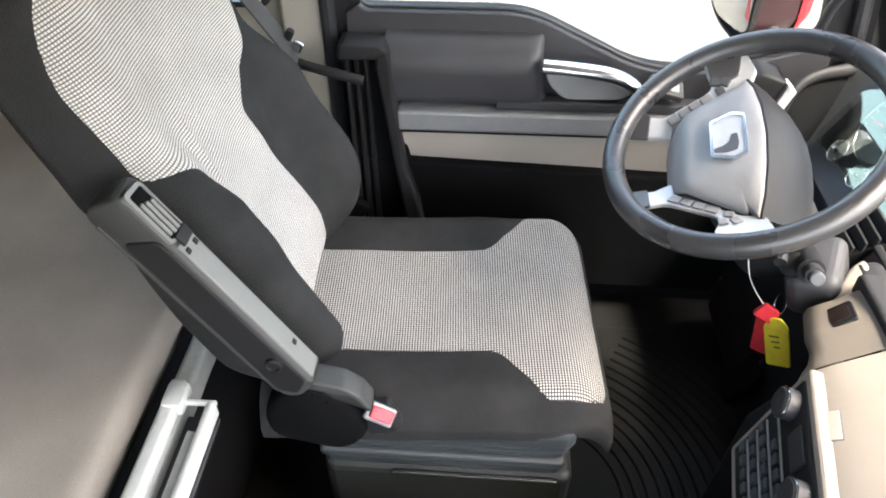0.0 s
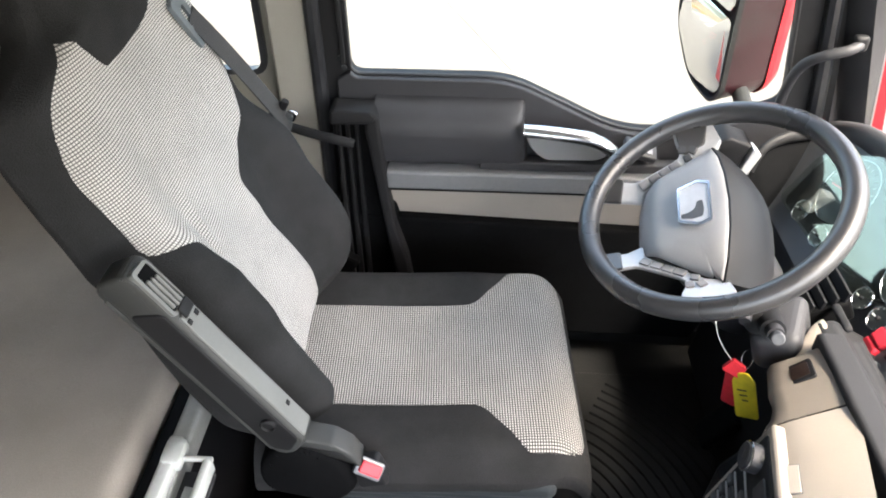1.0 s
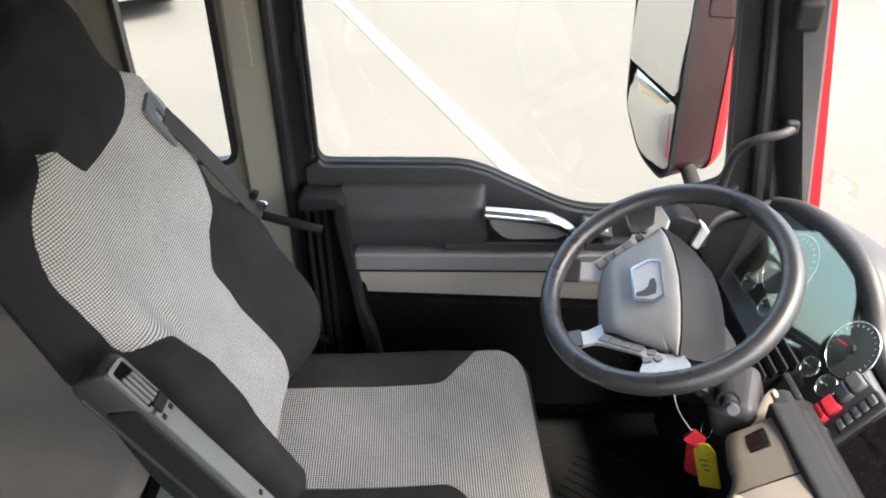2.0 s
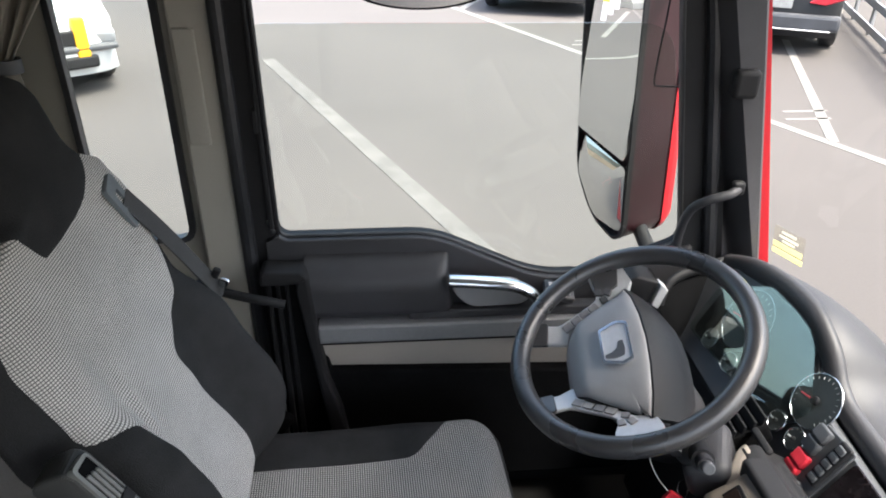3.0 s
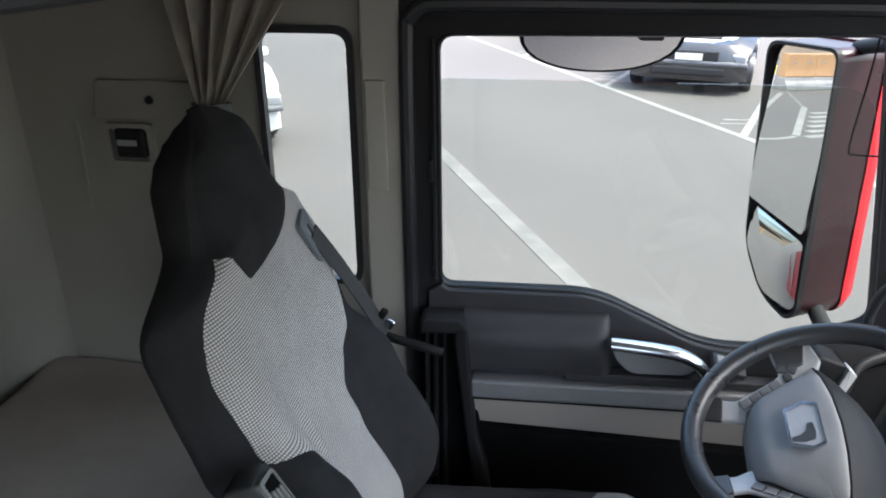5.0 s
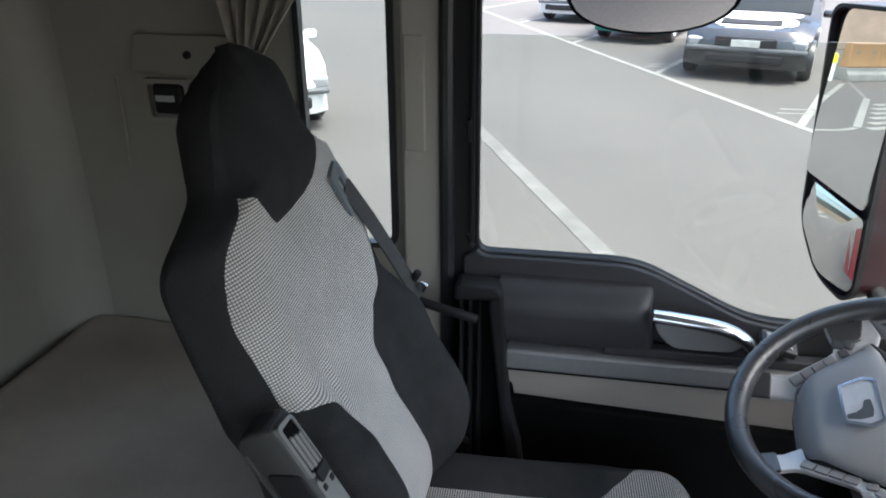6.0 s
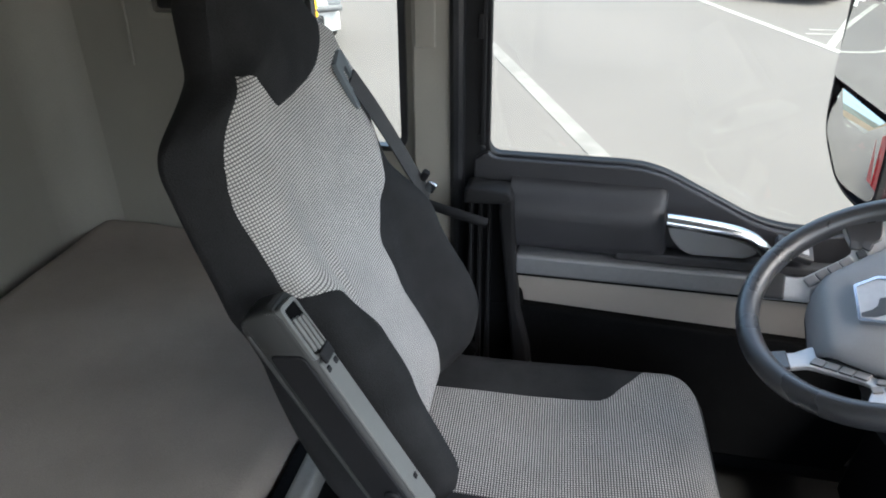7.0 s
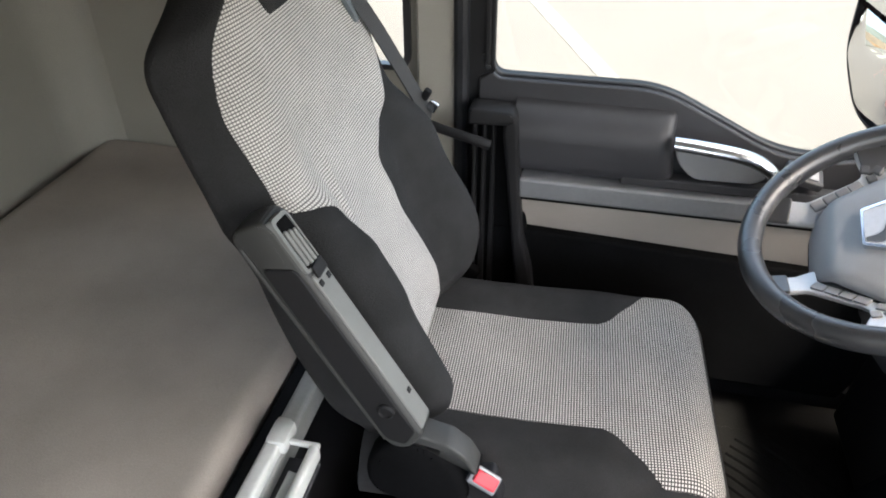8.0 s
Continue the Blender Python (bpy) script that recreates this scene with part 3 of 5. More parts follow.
# ---- driver's seat ----
SEAT = Matrix.Translation((-0.30, 0.900, 0.49)) @ Matrix.Rotation(radians(3.0), 4, "Z")
LEAN_BACK = Matrix.Rotation(radians(-16.0), 4, "Y")
WIDE = [(0.0, 0.250), (0.12, 0.280), (0.30, 0.285), (0.46, 0.272), (0.58, 0.272), (0.64, 0.264), (0.68, 0.240), (0.70, 0.212), (0.722, 0.166), (0.745, 0.145), (0.80, 0.143), (0.835, 0.130), (0.862, 0.104), (0.884, 0.066), (0.895, 0.03), (0.897, 0.012)]
WIDE_NEAR = [(0.0, 0.195), (0.06, 0.235), (0.14, 0.272), (0.30, 0.274), (0.46, 0.258), (0.58, 0.257), (0.64, 0.256), (0.665, 0.250), (0.685, 0.236), (0.714, 0.180), (0.732, 0.148), (0.76, 0.134), (0.80, 0.124), (0.82, 0.114), (0.84, 0.095), (0.86, 0.062), (0.88, 0.028), (0.897, 0.010)]
THICK = [(0.0, 0.08), (0.15, 0.11), (0.3, 0.12), (0.5, 0.105), (0.65, 0.098), (0.75, 0.098), (0.81, 0.092), (0.84, 0.082), (0.86, 0.068), (0.875, 0.050), (0.89, 0.025), (0.897, 0.004)]


def back_front(b, s):
    """How far the backrest's face stands out at b to the side and s up the back."""
    w = spline(WIDE if b >= 0 else WIDE_NEAR, s)
    t = min(abs(b) / w, 1.05)
    if b >= 0:
        bol, inner, crest = lerp([(0.0, 0.055), (0.15, 0.075), (0.34, 0.055), (0.46, 0.022), (0.62, 0.014), (0.70, 0.0)], s), 0.42, 0.80
    else:
        bol, inner, crest = lerp([(0.0, 0.072), (0.12, 0.090), (0.28, 0.082), (0.36, 0.066), (0.41, 0.050), (0.46, 0.022), (0.62, 0.014), (0.70, 0.0)], s), 0.46, 0.76
    turn = lerp([(0.69, 0.80), (0.78, 0.30)], s)
    f = bol * step(inner, crest, t) - (0.05 + bol * 0.55) * max(0.0, (t - turn) / (1.0 - turn)) ** 2.2 * lerp([(0.7, 1.0), (0.897, 0.35)], s)
    f += lerp([(0.0, 0.01), (0.12, 0.03), (0.30, 0.018), (0.5, 0.0), (0.64, 0.0), (0.74, 0.022), (0.82, 0.020), (0.85, 0.017), (0.875, 0.010), (0.897, 0.0)], s)
    f -= (0.026 if b < 0 else 0.006) * step(0.50, 0.95, t) * lerp([(0.36, 0.0), (0.46, 1.0), (0.66, 1.0), (0.73, 0.0)], s)
    f += 0.0035 * noise.noise((b * 7, s * 6, 1.7)) + 0.0012 * noise.noise((b * 22, s * 17, 5.1))
    f += 0.010 * math.exp(-((s - 0.36) / 0.06) ** 2) * step(0.1, 0.4, 1 - t) * step(0.0, 0.35, t)
    # pulled fold that runs up from the lower corner of the broad insert
    f += 0.007 * math.exp(-((s - 0.39) / 0.07) ** 2) * math.exp(-((b + 0.125 - 0.36 * (s - 0.375)) / 0.013) ** 2)
    if s < 0.06:
        f -= 0.05 * (1 - s / 0.06) ** 2
    return f


def back_point(b, s, off=0.0):
    return SEAT @ LEAN_BACK @ Vector((back_front(b, s) + off, b, s))


def cushion_top(a, b):
    """Height of the seat cushion at a ahead of the crease and b to the side."""
    z = 0.012 * step(0.12, 0.20, abs(b)) * (1 - step(0.30, 0.40, a))
    z -= 0.055 * max(0.0, (abs(b) - 0.20) / 0.06) ** 2.4
    z -= 0.075 * max(0.0, (a - 0.445) / 0.085) ** 2.3
    z -= 0.012 * math.exp(-((a - 0.18) / 0.12) ** 2) * (1 - step(0.08, 0.16, abs(b)))
    z += 0.003 * noise.noise((a * 8, b * 7, 3.3)) + 0.0012 * noise.noise((a * 21, b * 19, 8.1))
    return z + 0.012 * step(0.25, 0.42, a)


def cushion_point(a, b, off=0.0):
    return SEAT @ Vector((a, b, cushion_top(a, b) + off))


def driver_seat():
    s = thing("driver_seat", SEAT.translation - Vector((0, 0, 0.47)), "driver's seat in black and white woven check with dark sides", "seat")

    def shell_pt(u, v):
        h = 0.897 * v
        w = spline(WIDE if 0.25 < u < 0.75 else WIDE_NEAR, h)
        th = lerp(THICK, h)
        if u < 0.5:
            b = w * -math.cos(math.pi * (u / 0.5))
            return SEAT @ LEAN_BACK @ Vector((back_front(b, h), b, h))
        k = (u - 0.5) / 0.5
        b = w * math.cos(math.pi * k)
        edge = back_front(b / abs(b) * w if abs(b) > 1e-6 else w, h) if abs(b) > 0.04 else lerp([(-0.04, back_front(-spline(WIDE_NEAR, h), h)), (0.04, back_front(spline(WIDE, h), h))], b)
        d = edge - (th + edge) * math.sin(math.pi * k) ** lerp([(0.0, 0.5), (0.66, 0.55), (0.86, 0.55), (0.897, 0.9)], h)
        return SEAT @ LEAN_BACK @ Vector((d, b, h))
    bm = sheet(shell_pt, 160, 130, close_u=True)
    bm.verts.ensure_lookup_table()
    bm.faces.new(bm.verts[:160]), bm.faces.new(bm.verts[-160:])
    back = part("backrest", bm, M["fabric"], s, "dark cloth backrest with built-in headrest", angle=80)
    near = [(0.0, 0.108), (0.15, 0.120), (0.25, 0.128), (0.32, 0.140), (0.37, 0.153), (0.405, 0.164), (0.422, 0.172), (0.434, 0.190), (0.443, 0.212), (0.452, 0.226), (0.50, 0.229), (0.55, 0.232), (0.60, 0.232), (0.64, 0.222), (0.67, 0.202), (0.69, 0.185), (0.715, 0.154), (0.73, 0.136)]
    far = [(0.0, 0.124), (0.15, 0.108), (0.30, 0.074), (0.36, 0.060), (0.382, 0.070), (0.405, 0.115), (0.435, 0.175), (0.47, 0.205), (0.56, 0.245), (0.62, 0.250), (0.66, 0.240), (0.69, 0.212), (0.71, 0.176), (0.73, 0.14)]

    def across(u, h):
        return (2 * u - 1) * spline(near if u < 0.5 else far, h)

    def insert(u, v):
        h = 0.012 + 0.715 * v
        b = across(u, h)
        return back_point(b, h, 0.0055 - 0.006 * abs(2 * u - 1) ** 14)
    rows = {}

    def cloth_uv(u, v):
        # lengths along the cloth from its middle line
        if v not in rows:
            pts = [Vector(insert(k / 60, v)) for k in range(61)]
            run = [0.0]
            for p, q in zip(pts, pts[1:]):
                run.append(run[-1] + (q - p).length)
            rows[v] = [r - run[30] for r in run]
        return (rows[v][round(u * 60)], 0.715 * v)
    part("fabric_insert", sheet(insert, 60, 130, uv=cloth_uv), M["houndstooth"], back, "black and white woven check", angle=80)

    hem = [(-0.152, 0.722), (-0.120, 0.690), (-0.088, 0.657), (-0.03, 0.656), (0.04, 0.659), (0.09, 0.668), (0.114, 0.690), (0.124, 0.720)]

    def hem_at(b):
        for (b0, h0), (b1, h1) in zip(hem, hem[1:]):
            if b <= b1:
                return h0 + (h1 - h0) * max(0.0, (b - b0) / (b1 - b0))
        return hem[-1][1]

    def head(u, v):
        b = -0.152 + 0.276 * u
        low = (hem_at(b) + hem_at(b - 0.006) + hem_at(b + 0.006)) / 3
        h = low + (0.886 - low) * v
        side = spline(WIDE if b > 0 else WIDE_NEAR, h) * 0.93
        bb = max(-side, min(side, b)) if v < 0.02 else b * min(1.0, side / (0.124 if b > 0 else 0.152))
        e = abs(2 * u - 1)
        return back_point(bb, h, 0.009 - 0.010 * max(e ** 8, step(0.75, 1.0, v)) - 0.006 * max(0, 1 - v / 0.08) ** 2)
    part("headrest_cover", sheet(head, 56, 44), M["fabric"], back, "dark cloth headrest with a pointed lower edge", angle=80)

    def cush(u, v):
        a = -0.06 + 0.590 * v
        if u < 0.5:
            b = 0.262 * -math.cos(math.pi * u / 0.5) * (1 - 0.06 * step(0.42, 0.53, a))
            return SEAT @ Vector((a, b, cushion_top(a, b)))
        k = (u - 0.5) / 0.5
        b = 0.262 * math.cos(math.pi * k) * (1 - 0.06 * step(0.42, 0.53, a))
        zt = cushion_top(a, 0.262)
        return SEAT @ Vector((a - 0.02 * math.sin(math.pi * k) * step(0.4, 0.5, a), b, zt - 0.062 * (1 - 0.6 * step(0.42, 0.53, a)) * math.sin(math.pi * k) ** 0.4))
    bm = sheet(cush, 80, 70, close_u=True)
    bm.verts.ensure_lookup_table()
    bm.faces.new(bm.verts[:80]), bm.faces.new(bm.verts[-80:])
    c = part("cushion", bm, M["fabric"], s, "dark cloth seat cushion", angle=80)
    ch = [(0.0, 0.132), (0.31, 0.134), (0.335, 0.142), (0.36, 0.17), (0.385, 0.20), (0.41, 0.232), (0.45, 0.238), (0.53, 0.226)]

    def cins(u, v):
        a = -0.01 + 0.534 * v
        b = (2 * u - 1) * spline(ch, a)
        return cushion_point(a, b, 0.003 - 0.004 * abs(2 * u - 1) ** 12 - 0.004 * v ** 30)
    part("fabric_insert", sheet(cins, 60, 110, uv=lambda u, v: ((2 * u - 1) * spline(ch, -0.01 + 0.534 * v), 0.56 * v)), M["seat_check"], c, "black and white woven check", angle=80)
    # seat pan, bellows and foot
    part("pan", rbox((-0.055, 0.905, 0.415), (0.47, 0.49, 0.06), 0.02, 3), M["bellows"], s)
    for k in range(4):
        w = 0.0 if k % 2 else 0.012
        part("bellows", rbox((-0.05, 0.905, 0.374 - 0.026 * k), (0.43 + w, 0.455 + w, 0.027), 0.011, 3), M["bellows"], s, "folded dark rubber bellows")
    part("foot", rbox((-0.04, 0.905, 0.14), (0.46, 0.46, 0.28), 0.02, 3), M["bellows"], s)
    part("slide_rail", rbox((0.01, 0.672, 0.274), (0.30, 0.010, 0.005), 0.002), M["chrome"], s, "bright metal slide rail")
    # hinge cover and buckle on the inner side
    hinge = round_poly([(-0.315, 0.47), (-0.322, 0.53), (-0.290, 0.585), (-0.235, 0.607), (-0.18, 0.575), (-0.155, 0.49), (-0.20, 0.44)], 0.03)
    part("hinge_cover", prism(hinge, "y", 0.602, 0.655, 0.016, 3), M["deep_black"], s)
    cap = round_poly([(-0.250, 0.600), (-0.235, 0.618), (-0.190, 0.608), (-0.165, 0.588), (-0.148, 0.556), (-0.156, 0.553), (-0.180, 0.588)], 0.006)
    part("hinge_cap", prism(cap, "y", 0.606, 0.645, 0.004, 3), M["armdark"], s)
    bk = part("buckle", rbox((-0.142, 0.634, 0.505), (0.052, 0.034, 0.06), 0.008, 3, Euler((0, -0.3, 0)).to_matrix()), M["black"], s)
    part("buckle_rim", rbox((-0.140, 0.618, 0.533), (0.048, 0.030, 0.012), 0.004, 2, Euler((0.75, 0.55, 0)).to_matrix()), M["band"], bk)
    part("release", rbox((-0.137, 0.614, 0.537), (0.037, 0.020, 0.012), 0.003, 2, Euler((0.75, 0.55, 0)).to_matrix()), M["redplastic"], bk, "red release button")
    # armrest folded up beside the back
    ax = Matrix.Translation((-0.342, 0.608, 0.782)) @ Matrix.Rotation(radians(61.0), 4, "Y") @ Matrix.Translation((0, 0, 0.011))

    def arm_box(c, size, bev, seg=2):
        bm = rbox(c, size, bev, seg)
        bm.transform(ax)
        return bm
    side = round_poly([(-0.196, -0.014), (-0.186, -0.027), (-0.150, -0.028), (0.150, -0.029), (0.180, -0.023), (0.190, 0.0), (0.172, 0.034), (-0.180, 0.034), (-0.194, 0.024)], [0.01, 0.012, 0.02, 0.02, 0.015, 0.02, 0.008, 0.012, 0.01], 4)
    bm = prism(side, "y", -0.029, 0.018, 0.006, 3)
    bm.transform(ax)
    arm = part("armrest", bm, M["armdark"], s, "grey plastic armrest folded up")
    part("top_strip", arm_box((0.030, -0.006, 0.0340), (0.268, 0.034, 0.006), 0.002), M["grey"], arm, "paler grey strip")
    bm = frame_with_hole(round_poly([(-0.190, -0.027), (-0.110, -0.027), (-0.110, 0.011), (-0.186, 0.009)], 0.008, 4), round_poly([(-0.183, -0.0215), (-0.114, -0.0215), (-0.114, 0.0085), (-0.181, 0.0065)], 0.004, 4), "z", 0.026, 0.0370)
    bm.transform(ax)
    part("pocket_frame", bm, M["grey"], arm, "pale frame round the adjuster pocket")
    part("edge_strip", arm_box((-0.005, -0.0285, -0.0220), (0.335, 0.005, 0.005), 0.0018), M["armdark"], arm)
    bm = prism(round_poly([(-0.140, -0.013), (0.160, -0.019), (0.178, 0.002), (0.160, 0.029), (-0.124, 0.028)], 0.008), "y", -0.0325, -0.027, 0.002)
    bm.transform(ax)
    part("side_panel", bm, M["black"], arm, "dark side panel")
    bm = lathe([(0.012, 0), (0.012, 0.004), (0.0095, 0.006), (0.008, 0.003)], ax @ Matrix.Translation((0.110, -0.0325, 0.013)) @ Matrix.Rotation(radians(90), 4, "X"), 20)
    part("dial", bm, M["black"], arm)
    part("slot", arm_box((-0.149, -0.007, 0.0320), (0.070, 0.031, 0.006), 0.001), M["deep_black"], arm)
    part("slider", arm_box((-0.106, -0.004, 0.0385), (0.018, 0.026, 0.005), 0.002), M["black"], arm)
    for k in range(3):
        part("rib", arm_box((-0.143 + 0.003 * k, -0.0155 + 0.0085 * k, 0.0362), (0.050, 0.0055, 0.005), 0.0015, 1), M["grey"], arm)
    for k, (x, y) in enumerate([(-0.090, -0.016), (-0.088, 0.004), (0.112, 0.000)]):
        part("screw", arm_box((x, y, 0.0372), (0.008, 0.008, 0.003), 0.001, 1), M["black"], arm)


driver_seat()


def seat_belt():
    b = thing("seat_belt", (-0.4, 1.12, 1.05), "dark grey seat belt from the shoulder guide to the floor", "seat belt")
    g = back_point(0.176, 0.618, 0.007)
    m = Matrix.Translation(g) @ SEAT.to_3x3().to_4x4() @ LEAN_BACK @ Matrix.Rotation(radians(25), 4, "X")
    bm = frame_with_hole(round_poly([(-0.024, -0.050), (0.020, -0.050), (0.030, 0.044), (-0.020, 0.046)], [0.006, 0.006, 0.014, 0.008], 4), round_poly([(-0.008, -0.014), (0.010, -0.014), (0.012, 0.020), (-0.006, 0.020)], 0.005, 4), "x", -0.003, 0.005)
    bm.transform(m)
    part("guide", bm, M["guide"], b, "grey plastic belt guide")
    top, low = g + Vector((0.004, 0.012, 0.0)), Vector((-0.366, 1.200, 0.816))
    path = [top, top.lerp(low, 0.3) + Vector((0.004, 0.004, 0)), top.lerp(low, 0.7) + Vector((0.004, 0.004, 0)), low, Vector((-0.400, 1.262, 0.72)), Vector((-0.395, 1.296, 0.60)), Vector((-0.365, 1.304, 0.50)), Vector((-0.310, 1.302, 0.39))]
    part("webbing", sweep(smooth_path(path, 8), [(-0.0015, -0.020), (0.0015, -0.020), (0.0015, 0.020), (-0.0015, 0.020)], (0.08, 1, 0.15)), M["webbing"], b)
    part("tongue", rbox((-0.356, 1.198, 0.842), (0.020, 0.008, 0.026), 0.003, 2, Euler((0.3, 0.5, 0)).to_matrix()), M["chrome"], b, "metal belt tongue")
    part("tongue_grip", rbox((-0.366, 1.194, 0.868), (0.016, 0.012, 0.028), 0.005, 2, Euler((0.3, 0.5, 0)).to_matrix()), M["black"], b)
    part("anchor", rbox((-0.300, 1.298, 0.375), (0.05, 0.03, 0.06), 0.01, 2, Euler((0, 0.6, 0)).to_matrix()), M["deep_black"], b)


seat_belt()


# ---- steering wheel ----
def wheel_frame():
    a, b = radians(28.5), radians(200)
    n = Vector((math.sin(a) * math.cos(b), math.sin(a) * math.sin(b), math.cos(a)))
    v = (Vector((0, 0, 1)) - n.z * n).normalized()
    x = v.cross(n)
    return Matrix.Translation((0.412, 0.973, 0.830)) @ Matrix((x, v, n)).transposed().to_4x4() @ Matrix.Rotation(radians(-29), 4, "Z")


WHEEL = wheel_frame()


def steering_wheel():
    s = thing("steering_wheel", WHEEL.translation, "black steering wheel with grey hub and silver spokes", "steering wheel")

    def put(bm):
        bm.transform(WHEEL)
        return bm
    R = 0.2125
    ring = [(R * math.cos(2 * math.pi * k / 96), R * math.sin(2 * math.pi * k / 96), 0) for k in range(96)]
    part("rim", put(sweep(ring, circle(0.0185, 18, 0.0205), (0, 0, 1), True)), M["rim"], s, "black grained rim", angle=80)
    # hub: a broad shield that falls towards the driver from a gently bowed upper ridge
    ridge = [(-0.152, 0.006), (-0.115, 0.017), (-0.060, 0.026), (0.0, 0.029), (0.060, 0.026), (0.115, 0.017), (0.152, 0.006)]
    out = ridge + round_poly([(0.140, -0.008), (0.088, -0.090), (0.054, -0.134), (-0.054, -0.134), (-0.088, -0.090), (-0.140, -0.008)], [0.008, 0.05, 0.04, 0.04, 0.05, 0.008], 6)

    def face(x, y):
        return 0.004 - 0.10 * max(0.0, 0.012 - y) - 5.0 * max(0.0, -0.090 - y) ** 1.6 - 0.34 * max(0.0, abs(x) - 0.084)
    bm = bmesh.new()
    rings = []
    for sc, h in [(0.985, -0.022), (0.998, -0.016), (1.0, -0.0085), (0.990, -0.0042), (0.968, -0.0018), (0.935, -0.0004), (0.89, 0.0006), (0.83, 0.0013), (0.76, 0.0016), (0.68, 0.0018), (0.58, 0.002), (0.46, 0.002), (0.33, 0.002), (0.18, 0.002)]:
        rings.append([bm.verts.new((x * sc, (y + 0.04) * sc - 0.04, h + face(x * sc, (y + 0.04) * sc - 0.04))) for x, y in out])
    n = len(out)
    for r, q in zip(rings, rings[1:]):
        for k in range(n):
            bm.faces.new((r[k], r[(k + 1) % n], q[(k + 1) % n], q[k]))
    bm.faces.new(rings[0]), bm.faces.new(rings[-1])
    hub = part("hub", put(bm), M["hub"], s, "matt grey hub cover", angle=42)
    seam = [(x * 1.0, y, face(x, y) - 0.013) for x, y in out[7:]]
    part("hub_groove", put(sweep(seam, circle(0.0022, 8), (0, 0, 1))), M["black"], hub)
    em = round_poly([(-0.043, 0.002), (0.043, 0.002), (0.051, -0.018), (0.038, -0.053), (-0.038, -0.053), (-0.051, -0.018)], 0.004, 3)
    ei = [(x * 0.88, (y + 0.024) * 0.88 - 0.024) for x, y in em]
    part("emblem", put(prism(ei, "z", -0.004, 0.0065, 0.001)), M["silver"], hub, "bright shield-shaped emblem")
    part("emblem_rim", put(frame_with_hole(em, ei, "z", -0.004, 0.0085)), M["chrome"], hub)
    mark = round_poly([(0.030, -0.048), (0.034, -0.030), (0.031, -0.013), (0.016, -0.010), (-0.004, -0.012), (-0.003, -0.021), (0.012, -0.025), (0.019, -0.034), (0.022, -0.048)], 0.0025, 3)
    part("emblem_mark", put(prism(mark, "z", 0.0062, 0.0072)), M["gplastic"], hub)

    # on each side a plate with two arms to the rim and a gap between them; buttons run along its inner strip
    def slope(bm, sgn):
        for v in bm.verts:
            v.co.z += 0.34 * max(0.0, 0.872 * v.co.x * sgn - 0.489 * v.co.y - 0.125) - 0.025
        return put(bm)
    for sgn in (-1, 1):
        pts = [(0.050, -0.122), (0.060, -0.150), (0.066, -0.199), (0.108, -0.179), (0.100, -0.152), (0.097, -0.134), (0.100, -0.124), (0.132, -0.062), (0.140, -0.052), (0.150, -0.050), (0.170, -0.056), (0.200, -0.060), (0.209, 0.010), (0.186, 0.018), (0.168, 0.024), (0.144, 0.014), (0.136, -0.020), (0.104, -0.072), (0.072, -0.118)]
        bm = prism([(x * sgn, y) for x, y in pts][::sgn], "z", -0.010, 0.0, 0.003, 2)
        part("spoke_plate", slope(bm, sgn), M["silver"], s, "silver plate that carries the buttons and two spokes")
        # the door side's larger pad and darker buttons stand in for dark reflections
        roots = [[(0.058, -0.160), (0.064, -0.202), (0.110, -0.182), (0.103, -0.152)],
                 [(0.142, -0.040), (0.150, -0.048), (0.206, -0.056), (0.212, -0.008), (0.200, 0.004), (0.160, -0.004)] if sgn < 0 else [(0.186, -0.054), (0.206, -0.057), (0.214, 0.006), (0.194, 0.014)]]
        for root in roots:
            root = round_poly([(sgn * x, y) for x, y in root][::sgn], 0.004, 3)
            part("spoke_pad", slope(prism(root, "z", -0.004, 0.0032, 0.002), sgn), M["rim"], s, "black pad over the root of the spoke")
        p0, p1 = Vector((0.0835, -0.124, 0)), Vector((0.125, -0.050, 0))
        for k in range(4):
            c = p0 + (p1 - p0) * (k + 0.5) / 4
            bm = rbox((0, 0, 0), (0.0200, 0.0165, 0.006), 0.002, 2)
            bm.transform(Matrix.Translation((c.x * sgn, c.y, 0.0008)) @ Matrix.Rotation(math.atan2(p1.y - p0.y, (p1.x - p0.x) * sgn), 4, "Z"))
            part("button", slope(bm, sgn), M["button"], s, "push button on the spoke")
        for x, y, turn in ((0.1345, -0.036, 75), (0.152, -0.044, 10), (0.150, -0.026, 35)):
            bm = rbox((0, 0, 0), (0.015, 0.0145, 0.006), 0.0025, 2)
            bm.transform(Matrix.Translation((x * sgn, y, 0.0008)) @ Matrix.Rotation(radians(turn * sgn), 4, "Z"))
            part("button", slope(bm, sgn), M["button"] if sgn > 0 else M["gplastic"], s, "push button on the spoke")
    # rear half, shade in its colour: runs back and down from ridge to column
    bm = bmesh.new()
    rings = []
    for dy, dh, sx in ((-0.003, -0.0045, 0.99), (0.003, -0.0028, 0.992), (0.010, -0.011, 0.985), (0.028, -0.036, 0.94), (0.048, -0.070, 0.86), (0.062, -0.104, 0.76), (0.060, -0.116, 0.71), (0.048, -0.122, 0.66)):
        top = [(x * sx, y * sx + dy, 0.004 - 0.34 * max(0.0, abs(x) - 0.084) + dh) for x, y in ridge]
        low = [(0.105 * sx, -0.070, -0.062 + 0.6 * dh), (-0.105 * sx, -0.070, -0.062 + 0.6 * dh)]
        rings.append([bm.verts.new(p) for p in top + low])
